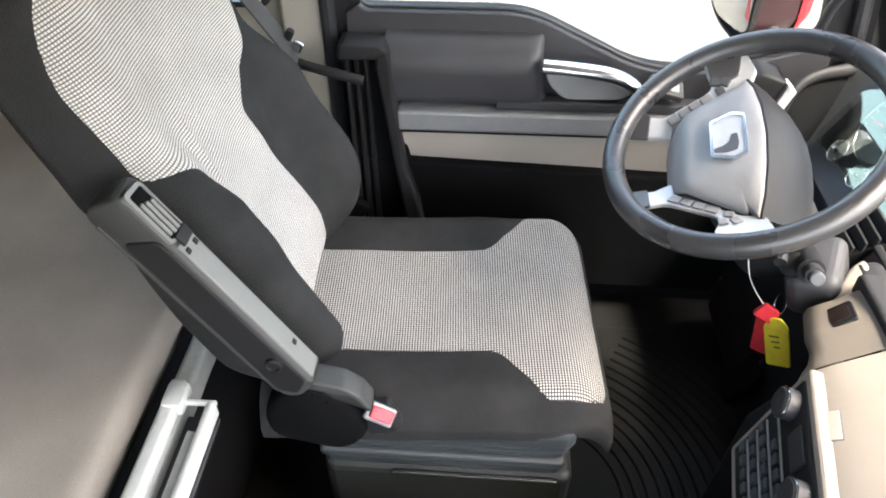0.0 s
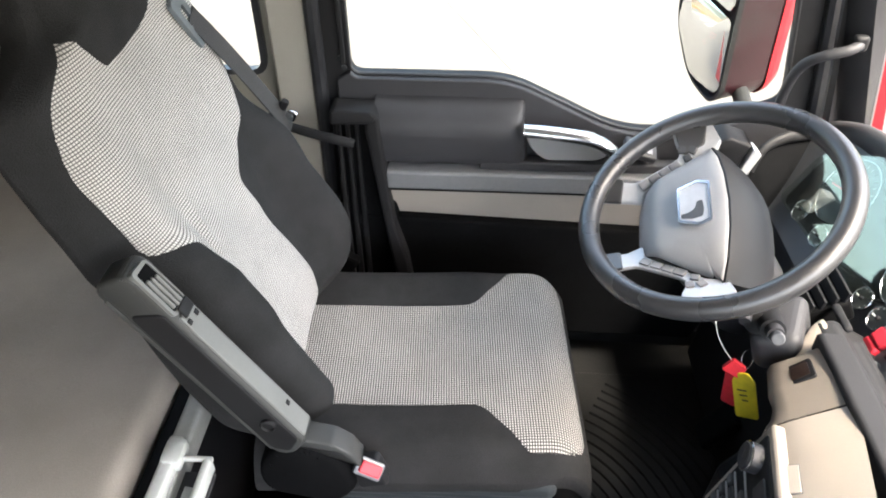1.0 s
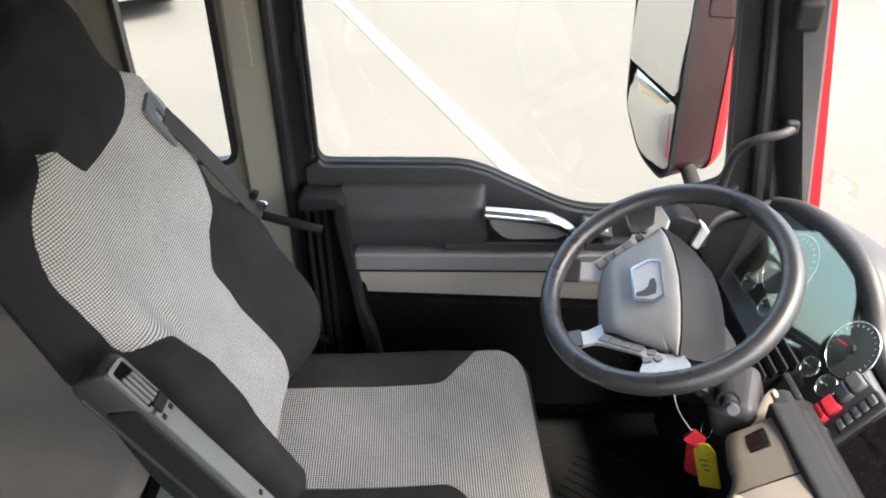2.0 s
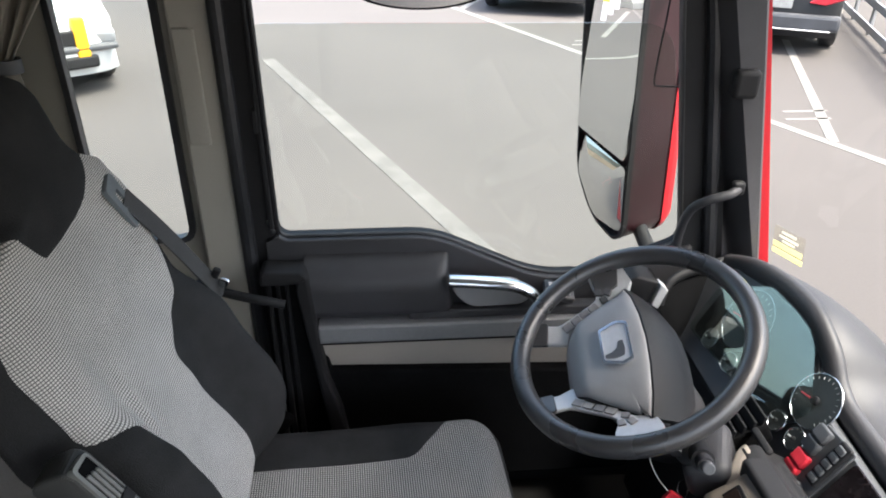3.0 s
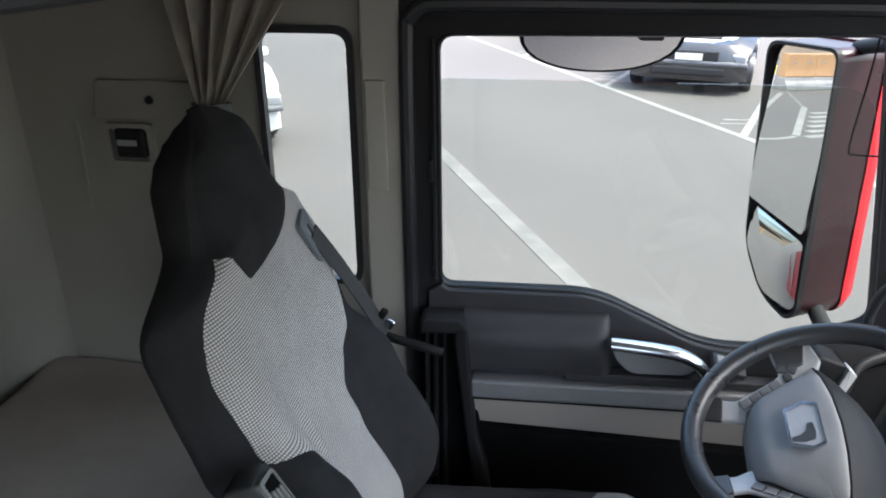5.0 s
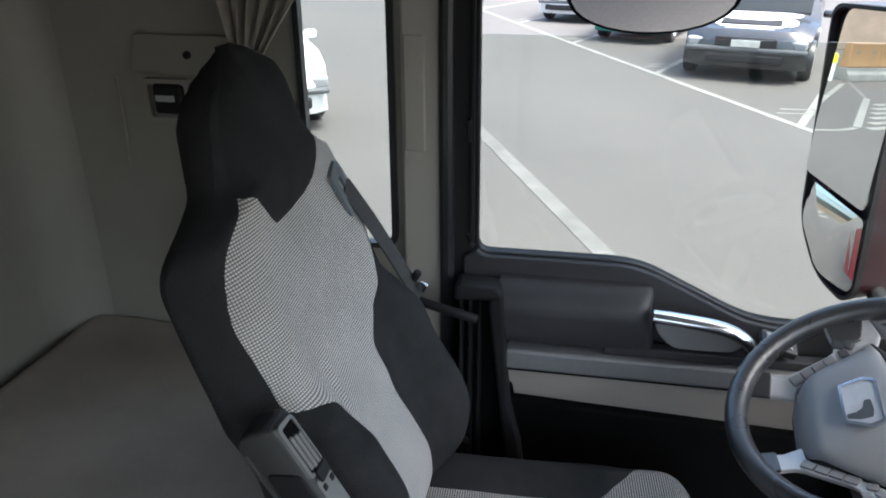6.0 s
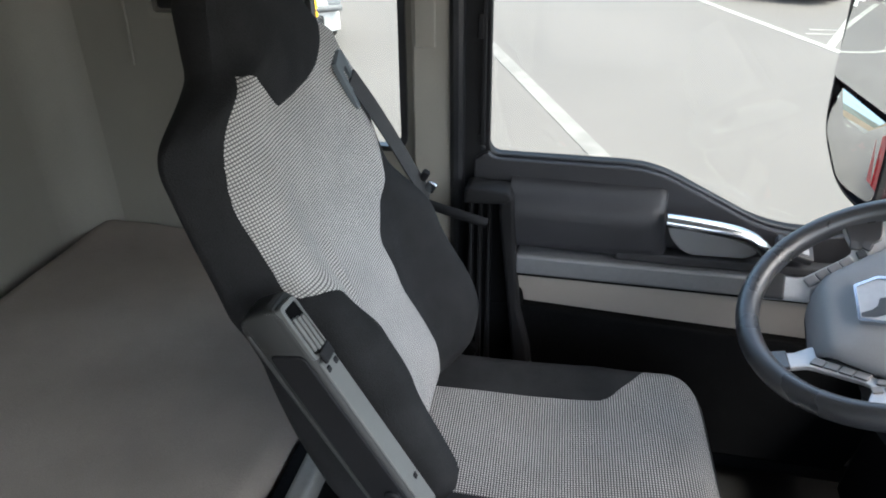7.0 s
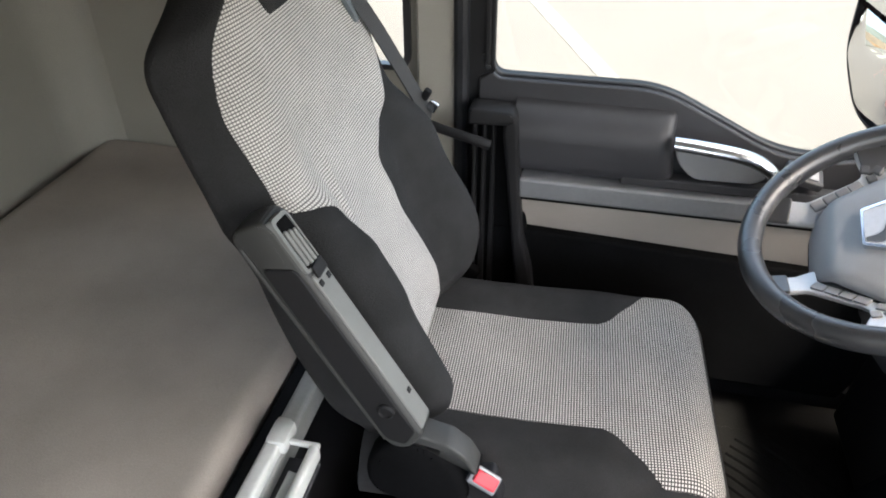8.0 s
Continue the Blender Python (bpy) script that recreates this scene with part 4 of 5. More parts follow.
    for r, q in zip(rings, rings[1:]):
        for k in range(9):
            bm.faces.new((r[k], r[(k + 1) % 9], q[(k + 1) % 9], q[k]))
    bm.faces.new(rings[0]), bm.faces.new(rings[-1])
    part("hub_back", put(bm), M["hub_shaded"], s, "rear half of the hub, darkened for its shade", angle=50)
    # column shroud and a stalk
    col = thing("steering_column", WHEEL @ Vector((0, 0, -0.2)), "dark plastic steering column shroud with a stalk", "steering column")
    part("shroud", put(lathe([(0.060, -0.13), (0.070, -0.16), (0.078, -0.20), (0.085, -0.25), (0.07, -0.32)], Matrix.Diagonal((1.0, 1.0, 1, 1)), 28)), M["plastic"], col)
    part("stalk", put(tube(smooth_path([(0.05, 0.03, -0.15), (0.11, 0.03, -0.14), (0.16, 0.02, -0.13)], 5), 0.010, 10)), M["plastic"], col)


steering_wheel()


# ---- dashboard ----
def dash_x(z):
    """Where the instrument board stands at the height z."""
    return 0.70 + 0.58 * (z - 0.67)


BOARD = Matrix((Vector((0, -1, 0)), Vector((0.5017, 0, 0.8650)), Vector((-0.8650, 0, 0.5017)))).transposed().to_4x4()


def on_board(y, z, out=0.0):
    return Matrix.Translation((dash_x(z), y, z)) @ BOARD @ Matrix.Translation((0, 0, out))


def board_plate(pts, lo, hi, bev=0.002):
    """A plate of (y, z) points on the instrument board."""
    m = on_board(1.0, 0.67)
    bm = prism([(1.0 - y, (z - 0.67) / 0.865) for y, z in pts], "z", lo, hi, bev)
    bm.transform(m)
    return bm


def dashboard():
    d = thing("dashboard", (0.8, 0.9, 0.0), "curved dashboard with black instrument board and beige lower panels", "dashboard")
    # top with a raised hood over the instruments
    hood = [(1.375, 0.755), (1.31, 0.79), (1.235, 0.822), (1.13, 0.848), (1.03, 0.852), (0.955, 0.822), (0.905, 0.774), (0.86, 0.752), (0.80, 0.745), (0.65, 0.735), (0.40, 0.72), (0.0, 0.71), (-0.4, 0.71), (-0.74, 0.71)]
    ridge = smooth_path([(0.80, y, z) for y, z in hood], 6)

    def top(u, v):
        p = ridge[min(int(u * (len(ridge) - 1) + 0.5), len(ridge) - 1)]
        f = p.z - (0.06 + 0.24 * step(0.80, 1.02, p.y)) * v ** 1.65
        return (p.x - 0.012 + (0.30 + 0.09 * math.sin(math.pi * max(0, min(1, (1.4 - p.y) / 2.1)))) * v, p.y, f + 0.012 * math.sin(min(1, v * 8) * math.pi / 2) - 0.012)
    part("top_pad", sheet(top, len(ridge) - 1, 14), M["plastic"], d, "soft dark grey dashboard top", angle=60)
    part("hood_lip", sweep([p + Vector((-0.014, 0, -0.012)) for p in ridge], circle(0.019, 12, 0.026), (0, 0, 1)), M["plastic"], d, "rounded padded lip over the instruments", angle=60)
    board = [(1.36, 0.60), (1.36, 0.75), (1.235, 0.81), (1.13, 0.84), (1.03, 0.842), (0.955, 0.81), (0.905, 0.765), (0.86, 0.742), (0.60, 0.725), (-0.7, 0.70), (-0.7, 0.60)]
    part("instrument_board", board_plate(board, -0.03, 0.0), M["gplastic"], d, "black instrument board")
    # clear cover in front of the dials
    cover = round_poly([(1.26, 0.640), (1.27, 0.745), (1.13, 0.825), (1.03, 0.83), (0.955, 0.80), (0.900, 0.758), (0.862, 0.735), (0.880, 0.695), (0.945, 0.662)], 0.02)
    part("dial_panel", board_plate(cover, -0.001, 0.006), M["black"], d)
    c = part("dial_cover", board_plate(cover, 0.018, 0.020, 0), M["cover"], d, "clear cover over the dials")
    c.visible_shadow = False
    for y, z, r in ((1.145, 0.740, 0.070), (0.884, 0.746, 0.053), (1.194, 0.660, 0.023), (0.914, 0.676, 0.021), (1.104, 0.664, 0.022), (0.858, 0.682, 0.022)):
        m = on_board(y, z, 0.004)
        dial = part("dial", lathe([(r * 0.97, 0), (r * 0.97, 0.004), (r * 0.4, 0.003)], m, 32), M["dialface"], d, "round gauge")
        ring = [(m @ Vector((r * math.cos(2 * math.pi * k / 40), r * math.sin(2 * math.pi * k / 40), 0.004))) for k in range(40)]
        part("bezel", sweep(ring, circle(0.0009, 6), m.to_3x3() @ Vector((0, 0, 1)), True), M["chrome"], dial, "bright ring")
        n = 9 if r < 0.03 else 19
        for k in range(n):
            a = radians(220 - 260 * k / (n - 1))
            bm = rbox((0, 0, 0), (0.0008, r * 0.09, 0.0008), 0)
            bm.transform(m @ Matrix.Translation((r * 0.84 * math.cos(a), r * 0.84 * math.sin(a), 0.005)) @ Matrix.Rotation(a - math.pi / 2, 4, "Z"))
            part("scale_mark", bm, M["mark"], dial, smooth=False)
        bm = rbox((0, r * 0.33, 0), (0.003, r * 0.68, 0.0015), 0.0005, 1)
        bm.transform(m @ Matrix.Rotation(radians(105), 4, "Z") @ Matrix.Translation((0, 0, 0.0075)))
        part("needle", bm, M["redplastic"] if r > 0.03 else M["white"], dial)
        part("boss", lathe([(r * 0.16, 0.004), (r * 0.15, 0.010), (r * 0.10, 0.011)], m, 16), M["black"], dial)
    # slatted vent beside the column, and a slim switch beyond it
    part("vent_box", rbox((0.640, 0.935, 0.655), (0.080, 0.095, 0.045), 0.006, 2, Euler((0, -0.5, 0)).to_matrix()), M["deep_black"], d, "black slatted vent")
    for k in range(4):
        part("vent_slat", rbox((0.606 + 0.017 * k, 0.935, 0.662 + 0.0105 * k), (0.005, 0.088, 0.030), 0.002, 2, Euler((0, 0.15, 0)).to_matrix()), M["black"], d)
    part("side_switch", rbox((0.640, 0.858, 0.684), (0.014, 0.062, 0.012), 0.005, 3, Euler((0, -0.5, 0)).to_matrix()), M["black"], d, "slim black switch")
    part("switch_panel", board_plate(round_poly([(0.845, 0.628), (0.845, 0.738), (0.757, 0.742), (0.757, 0.632)], 0.006), 0.0, 0.005), M["gplastic"], d, "dark grey switch panel")
    for y, z, w, h, key in ((0.820, 0.650, 0.034, 0.026, "redplastic"), (0.820, 0.6735, 0.034, 0.026, "redplastic"), (0.825, 0.700, 0.034, 0.026, "gplastic"), (0.825, 0.7235, 0.034, 0.026, "gplastic")):
        bm = rbox((0, 0, 0), (w, h, 0.016), 0.004, 2, Euler((0.10 if z < 0.66 or 0.69 < z < 0.71 else -0.10, 0, 0)).to_matrix())
        bm.transform(on_board(y, z, 0.008))
        part("rocker_switch", bm, M[key], d, "red rocker switch" if key == "redplastic" else "dark rocker switch")
    bm = rbox((0, 0, 0), (0.028, 0.094, 0.010), 0.004, 2)
    bm.transform(on_board(0.777, 0.702, 0.006))
    part("button_strip", bm, M["black"], d, "black strip that carries small push buttons")
    for k in range(5):
        bm = rbox((0, 0, 0), (0.019, 0.0135, 0.010), 0.003, 2)
        bm.transform(on_board(0.777, 0.672 + 0.0145 * k, 0.010))
        part("push_button", bm, M["gplastic"], d)
    part("rotary_knob", lathe([(0.011, 0), (0.011, 0.014), (0.008, 0.017)], on_board(0.784, 0.642, 0.004), 20), M["gplastic"], d)
    part("display", board_plate(round_poly([(0.748, 0.622), (0.748, 0.735), (0.40, 0.725), (0.40, 0.622)], 0.008), 0.0, 0.006), M["screen"], d, "dark glossy display with dust on it")
    # flat dark ledge below the board with a second step behind it
    ledge = round_poly([(0.574, 0.668), (0.572, 0.702), (0.578, 0.7065), (0.618, 0.704), (0.626, 0.694), (0.640, 0.689), (0.648, 0.691), (0.654, 0.684), (0.690, 0.640), (0.660, 0.630)], [0.004, 0.004, 0.004, 0.006, 0.006, 0.003, 0.003, 0.004, 0.01, 0.01], 3)
    part("ledge", prism(ledge, "y", -0.70, 0.798, 0.0), M["black"], d, "dark grey ledge", angle=50)
    part("ledge_end", prism([(0.600, 0.630), (0.592, 0.684), (0.622, 0.690), (0.690, 0.650), (0.690, 0.630)], "y", 0.796, 0.850, 0.008, 3), M["black"], d)

    # beige lower face, which swells out towards the middle of the cab
    belly = [(0.0, 0.582), (0.05, 0.558), (0.10, 0.533), (0.15, 0.509), (0.19, 0.491), (0.22, 0.480), (0.28, 0.473), (1.0, 0.455)]

    def lower(u, v):
        y = 0.6635 - 1.37 * u
        return (lerp(belly, v) - 0.217 * max(-0.08, min(0.35, 0.65 - y)), y, 0.700 - 0.30 * v)
    part("lower_panel", sheet(lower, 50, 20), M["beige"], d, "beige plastic lower panel", angle=60)

    # separate cheek beyond a fine joint; its flank turns away towards the column and ends in a rounded edge
    def cheek(u, v):
        y = 0.6665 + 0.128 * u
        r = max(0.0, (u - 0.86) / 0.14)
        bend = 0.022 * (1 - math.sqrt(max(0.0, 1 - r * r)))
        x = lerp(belly, v) + 0.217 * 0.016 * (1 - u) + 0.30 * max(0.0, y - 0.722) * math.sin(math.pi * min(1.0, 0.12 + v * 2.2)) - 0.006 * step(0.0, 0.05, 0.05 - v) * u + 0.11 * step(0.18, 0.42, v) * step(0.667, 0.705, y)
        return (x + bend * 1.2, y - 0.002 * r, 0.700 - 0.30 * v - bend * 0.5)
    part("cheek", sheet(cheek, 30, 26, thick=0.004), M["beige"], d, "beige cheek beside the column", angle=60)
    finger = round_poly([(0.606, 0.853), (0.608, 0.832), (0.578, 0.799), (0.570, 0.772), (0.552, 0.772), (0.553, 0.796), (0.570, 0.822), (0.588, 0.846)], [0.008, 0.008, 0.02, 0.006, 0.006, 0.02, 0.02, 0.008], 4)
    bm = prism(finger, "z", 0.640, 0.690, 0.005, 3)
    for v in bm.verts:
        v.co.z -= 0.7 * max(0.0, 0.606 - v.co.x) * (v.co.z > 0.66)
    part("cheek_finger", bm, M["beige"], d, "beige finger between ledge and column")
    # power socket on the cheek
    so = Matrix.Translation((0.5375, 0.747, 0.6700)) @ Euler((radians(-14), radians(-44), radians(8))).to_matrix().to_4x4()
    bm = prism(round_poly([(-0.022, -0.019), (0.020, -0.023), (0.024, 0.016), (-0.016, 0.021)], 0.005, 4), "z", -0.016, 0.0, 0.001)
    bm.transform(so)
    part("socket_plate", bm, M["black"], d, "dark switch plate in the beige panel")
    bm = prism(round_poly([(-0.016, -0.013), (0.014, -0.016), (0.017, 0.011), (-0.011, 0.014)], 0.004, 4), "z", -0.001, 0.0012)
    bm.transform(so)
    part("socket_insert", bm, M["socketbrown"], d, "dark brown insert")
    part("lock_box", rbox((0.553, 0.862, 0.640), (0.082, 0.120, 0.085), 0.020, 4, Euler((0.1, -0.35, -0.45)).to_matrix()), M["plastic"], d, "dark ignition housing")
    part("lock", lathe([(0.020, 0), (0.020, 0.020), (0.014, 0.024)], Matrix.Translation((0.500, 0.846, 0.672)) @ Euler((radians(30), radians(-30), 0)).to_matrix().to_4x4(), 20), M["black"], d)
    part("stalk_base", tube(smooth_path([(0.530, 0.88, 0.665), (0.512, 0.83, 0.690), (0.503, 0.800, 0.704)], 4), 0.020, 16), M["black"], d)
    part("stalk_grip", tube([(0.505, 0.805, 0.702), (0.4985, 0.778, 0.714)], 0.0145, 16), M["plastic"], d)
    part("lock_knob", lathe([(0.011, 0), (0.011, 0.012), (0.009, 0.014)], Matrix.Translation((0.4985, 0.778, 0.714)) @ Euler((radians(62), 0, radians(-12))).to_matrix().to_4x4(), 20), M["gplastic"], d)
    # left end: a vent pod with its bright strip, and the limb of the hood that comes down to it
    pod = round_poly([(0.508, 0.742), (0.512, 0.757), (0.536, 0.774), (0.588, 0.757), (0.583, 0.735), (0.570, 0.692), (0.536, 0.690)], [0.006, 0.008, 0.008, 0.006, 0.006, 0.01, 0.01], 3)
    part("side_vent", prism(pod, "y", 1.284, 1.352, 0.006, 3), M["black"], d, "dark vent pod by the door")
    part("end_strip", prism(round_poly([(0.590, 0.757), (0.609, 0.740), (0.592, 0.690), (0.574, 0.701)], 0.004, 3), "y", 1.274, 1.305, 0.003, 2), M["silver"], d, "bright metal end strip")
    limb = smooth_path([(0.604, 1.292, 0.690), (0.614, 1.302, 0.722), (0.634, 1.316, 0.742), (0.672, 1.332, 0.752), (0.715, 1.348, 0.752), (0.760, 1.366, 0.752), (0.800, 1.378, 0.756)], 6)

    # near-black sheet over the board stands in for shade under the hood
    def inner_wall(u, v):
        p = limb[min(int(u * (len(limb) - 1) + 0.5), len(limb) - 1)]
        z = p.z - 0.010 - (p.z - 0.60) * v
        return (p.x + (dash_x(z) - p.x - 0.009) * v ** 1.4, p.y + 0.002 - (p.y - 1.268) * v, z)
    part("hood_limb", sweep(limb, circle(0.009, 12, 0.012), (0, 0, 1), scale=lambda t: 0.8 + 0.6 * t), M["black"], d, "dark limb of the hood", angle=60)
    part("hood_wall", sheet(inner_wall, len(limb) - 1, 14), M["deep_black"], d, "inner wall of the hood, near black for the hood's shade", angle=60)
    # knee panel in the dark under the column
    part("knee_panel", prism([(0.62, 0.05), (1.02, 0.05), (1.02, 0.66), (0.66, 0.60)], "y", 0.84, 1.35, 0.01), M["black"], d)
    part("console_side", prism([(0.46, 0.02), (1.0, 0.02), (1.0, 0.60), (0.57, 0.60), (0.47, 0.42)], "y", -0.72, 0.74, 0.01), M["black"], d)


dashboard()


def heater_panel():
    """Control panel in the beige middle of the dash, turned to the driver."""
    o = Vector((0.480, 0.650, 0.640))
    ex = Vector((-0.212, -0.977, 0.0)).normalized()
    ey = Vector((0.199, -0.043, 0.979))
    ey = (ey - ex * ey.dot(ex)).normalized()
    ez = ex.cross(ey)
    F = Matrix.Translation(o + ez * 0.010) @ Matrix((ex, ey, ez)).transposed().to_4x4()
    h = thing("heater_panel", o, "dark radio and heater panel with knobs and many buttons", "control panel")

    def box(c, s, bev=0.003, seg=2):
        bm = rbox(c, s, bev, seg)
        bm.transform(F)
        return bm
    part("surround", box((0.146, -0.112, -0.029), (0.318, 0.238, 0.05), 0.008, 3), M["beige"], h, "beige surround")
    face = part("face", box((0.145, -0.108, -0.012), (0.285, 0.205, 0.024), 0.005), M["black"], h)
    for x in (0.032, 0.180):
        k = part("knob", lathe([(0.023, 0.0), (0.023, 0.018), (0.020, 0.022), (0.010, 0.020)], F @ Matrix.Translation((x, -0.036, 0.0)), 28), M["plastic"], h, "round knob with a bright ring")
        ring = [F @ Vector((x + 0.0225 * math.cos(2 * math.pi * i / 28), -0.036 + 0.0225 * math.sin(2 * math.pi * i / 28), 0.018)) for i in range(28)]
        part("knob_ring", sweep(ring, circle(0.0018, 6), ez, True), M["chrome"], k)
    part("display", box((0.106, -0.036, 0.001), (0.062, 0.034, 0.004), 0.002), M["plastic"], h)
    for r in range(4):
        for c in range(11):
            if r == 0 and c in (0, 1, 6, 7, 8):
                continue
            part("button", box((0.020 + 0.0245 * c, -0.088 - 0.030 * r, 0.002), (0.018, 0.013, 0.006), 0.0015, 1), M["gplastic"], face)
        part("rail", box((0.145, -0.073 - 0.030 * r, 0.0015), (0.262, 0.0025, 0.004), 0.001, 1), M["hub"], face)
    at = Matrix.Translation((0.4790, 0.565, 0.6450)) @ Euler((0, radians(-32), radians(-12))).to_matrix().to_4x4()
    # dark plate under the flap paints the shade of its gap
    bm = rbox((0, 0, 0.0015), (0.0235, 0.0495, 0.002), 0.0005, 1)
    bm.transform(at)
    lid = part("lid_shade", bm, M["gplastic"], h, "dark grey plate for the shade in the flap's gap")
    bm = rbox((0, 0, 0.0025), (0.020, 0.046, 0.0024), 0.001, 2)
    bm.transform(at)
    part("lid", bm, M["inlay"], lid, "small beige flap")


heater_panel()


def keys():
    k = thing("key_ring", (0.505, 0.815, 0.60), "key on a ring with a yellow and a red tag", "keys")
    m = Matrix.Translation((0.505, 0.842, 0.588)) @ Euler((radians(60), 0, radians(40))).to_matrix().to_4x4()
    ring = [m @ Vector((0.016 * math.cos(2 * math.pi * i / 24), 0.016 * math.sin(2 * math.pi * i / 24), 0)) for i in range(24)]
    part("ring", sweep(ring, circle(0.0012, 6), m.to_3x3() @ Vector((0, 0, 1)), True), M["chrome"], k)
    part("key", rbox((0.512, 0.842, 0.612), (0.006, 0.022, 0.034), 0.003, 2), M["black"], k)

    def tag(pts, mat_name, at, turn, label, thick=0.004):
        bm = prism(round_poly(pts, 0.005), "y", -thick / 2, thick / 2, 0.001)
        bm.transform(Matrix.Translation(at) @ Euler([radians(a) for a in turn]).to_matrix().to_4x4())
        return part("tag", bm, M[mat_name], k, label)
    t = tag([(-0.020, -0.086), (0.020, -0.086), (0.020, -0.012), (0.009, 0.004), (-0.009, 0.004), (-0.020, -0.012)], "yellow", (0.492, 0.812, 0.580), (-10, -24, -34), "flat yellow tag")
    for i in range(3):
        bm = rbox((-0.004 + 0.002 * i, -0.0025, -0.03 - 0.010 * i), (0.016 - 0.003 * i, 0.001, 0.002), 0)
        bm.transform(Matrix.Translation((0.492, 0.812, 0.580)) @ Euler([radians(a) for a in (-10, -24, -34)]).to_matrix().to_4x4())
        part("print_bar", bm, M["ink"], t, smooth=False)
    tag([(-0.016, -0.080), (0.010, -0.088), (0.014, -0.004), (-0.006, 0.004)], "tagred", (0.478, 0.838, 0.578), (-10, -16, -30), "red tag behind the yellow one", 0.006)
    tag([(-0.016, -0.020), (0.018, -0.016), (0.016, 0.008), (-0.012, 0.008)], "tagred", (0.482, 0.826, 0.588), (-20, 24, -25), "red cord end", 0.012)
    part("cord", tube(smooth_path([(0.476, 0.832, 0.592), (0.455, 0.840, 0.618), (0.438, 0.848, 0.65), (0.425, 0.86, 0.70)], 5), 0.0009, 6), M["white"], k)


keys()


# ---- bunk, rail and rear of the cab ----
def bunk():
    b = thing("bunk", (-0.9, 0.33, 0.0), "sleeping bunk under a taut grey-brown cover", "bunk")

    def top(u, v):
        x, y = BACK + 0.02 + 0.802 * u, RIGHT + 0.02 + (LEFT - RIGHT - 0.03) * v
        e = min(u / 0.05, (1 - u) / 0.04, 1.0)
        z = 0.555 - 0.028 * (1 - max(0, e)) ** 2
        z += 0.006 * noise.noise((x * 3.1, y * 2.3, 0)) + 0.003 * noise.noise((x * 9, y * 7, 3)) + 0.010 * step(0.5, 0.0, u) * (1 - u)
        return (x, y, z)
    bm = sheet(top, 50, 90)
    part("mattress", join(bm, rbox((-0.925, 0.33, 0.475), (0.81, 2.14, 0.10), 0.02, 3)), M["bunk"], b, "mattress in a taut grey-brown cover", angle=70)
    part("box", rbox((-0.905, 0.33, 0.21), (0.84, 2.14, 0.42), 0.01, 2), M["black"], b)
    part("edge_gap", rbox((-0.494, 0.33, 0.490), (0.034, 2.14, 0.05), 0.006), M["black"], b)
    part("front_rail", rbox((-0.460, 0.33, 0.512), (0.034, 2.14, 0.055), 0.008, 3), M["rail"], b, "pale plastic front rail")
    tr = thing("bunk_tray", (-0.40, 0.35, 0.45), "white open plastic tray fixed to the bunk rail", "tray")
    def rail_bar(name, a, b, w, h, key):
        part(name, sweep([a, b], round_poly([(-w / 2, -h / 2), (w / 2, -h / 2), (w / 2, h / 2), (-w / 2, h / 2)], 0.006, 3), (0, 0, 1)), M[key], tr)
    rail_bar("side", (-0.457, 0.640, 0.548), (-0.457, 0.05, 0.548), 0.024, 0.026, "white")
    rail_bar("side", (-0.396, 0.605, 0.540), (-0.396, 0.05, 0.540), 0.014, 0.034, "white")
    part("end", rbox((-0.418, 0.606, 0.552), (0.062, 0.008, 0.010), 0.003, 2), M["white"], tr)
    part("end", rbox((-0.422, 0.052, 0.540), (0.080, 0.012, 0.04), 0.004, 2), M["white"], tr)
    part("base", rbox((-0.422, 0.33, 0.505), (0.060, 0.56, 0.008), 0.002, 1), M["plastic"], tr)
    part("divider", rbox((-0.413, 0.315, 0.535), (0.020, 0.50, 0.006), 0.002, 2, Euler((0.0, 0.25, 0.0)).to_matrix()), M["white"], tr)
    part("clamp", rbox((-0.452, 0.612, 0.552), (0.034, 0.048, 0.030), 0.008, 2), M["white"], tr)


bunk()


def curtain():
    c = thing("curtain", (-0.75, 1.36, 1.0), "pale grey-beige gathered curtain held by a dark band", "curtain")

    def cloth(u, v):
        z = 1.72 - 0.475 * v
        w = 0.030 + 0.225 * (1 - v)
        a = 2 * u - 1
        cx = -0.754 + 0.125 * (1 - v)
        f = (0.016 + 0.028 * (1 - v)) * math.sin(a * 17 + 0.8 * math.sin(v * 3)) + 0.006 * math.sin(a * 41 + v * 4)
        return (cx + a * w, 1.365 + f * (0.55 + 0.45 * (1 - v)), z)
    bm = sheet(cloth, 150, 40)
    bmesh.ops.solidify(bm, geom=list(bm.faces), thickness=0.002)
    part("cloth", bm, M["curtain"], c, angle=70)
    band = [(-0.752 + 0.040 * math.cos(2 * math.pi * k / 30), 1.365 + 0.026 * math.sin(2 * math.pi * k / 30), 1.237) for k in range(30)]
    part("band", sweep(band, [(-0.002, -0.013), (0.003, -0.013), (0.003, 0.013), (-0.002, 0.013)], (0, 0, 1), True), M["gplastic"], c, "dark tie band")

    def tail(u, v):
        z = 1.226 - 0.42 * v
        w = 0.030 + 0.05 * v ** 0.8
        a = 2 * u - 1
        f = (0.010 + 0.014 * v) * math.sin(a * 15 + 0.5)
        return (-0.755 + a * w - 0.01 * v, 1.370 + f, z)
    bm = sheet(tail, 90, 24)
    bmesh.ops.solidify(bm, geom=list(bm.faces), thickness=0.002)
    part("tail", bm, M["curtain"], c, angle=70)
    r = thing("curtain_rail", (-0.8, 1.37, 1.73), "dark curtain rail under the roof", "rail")
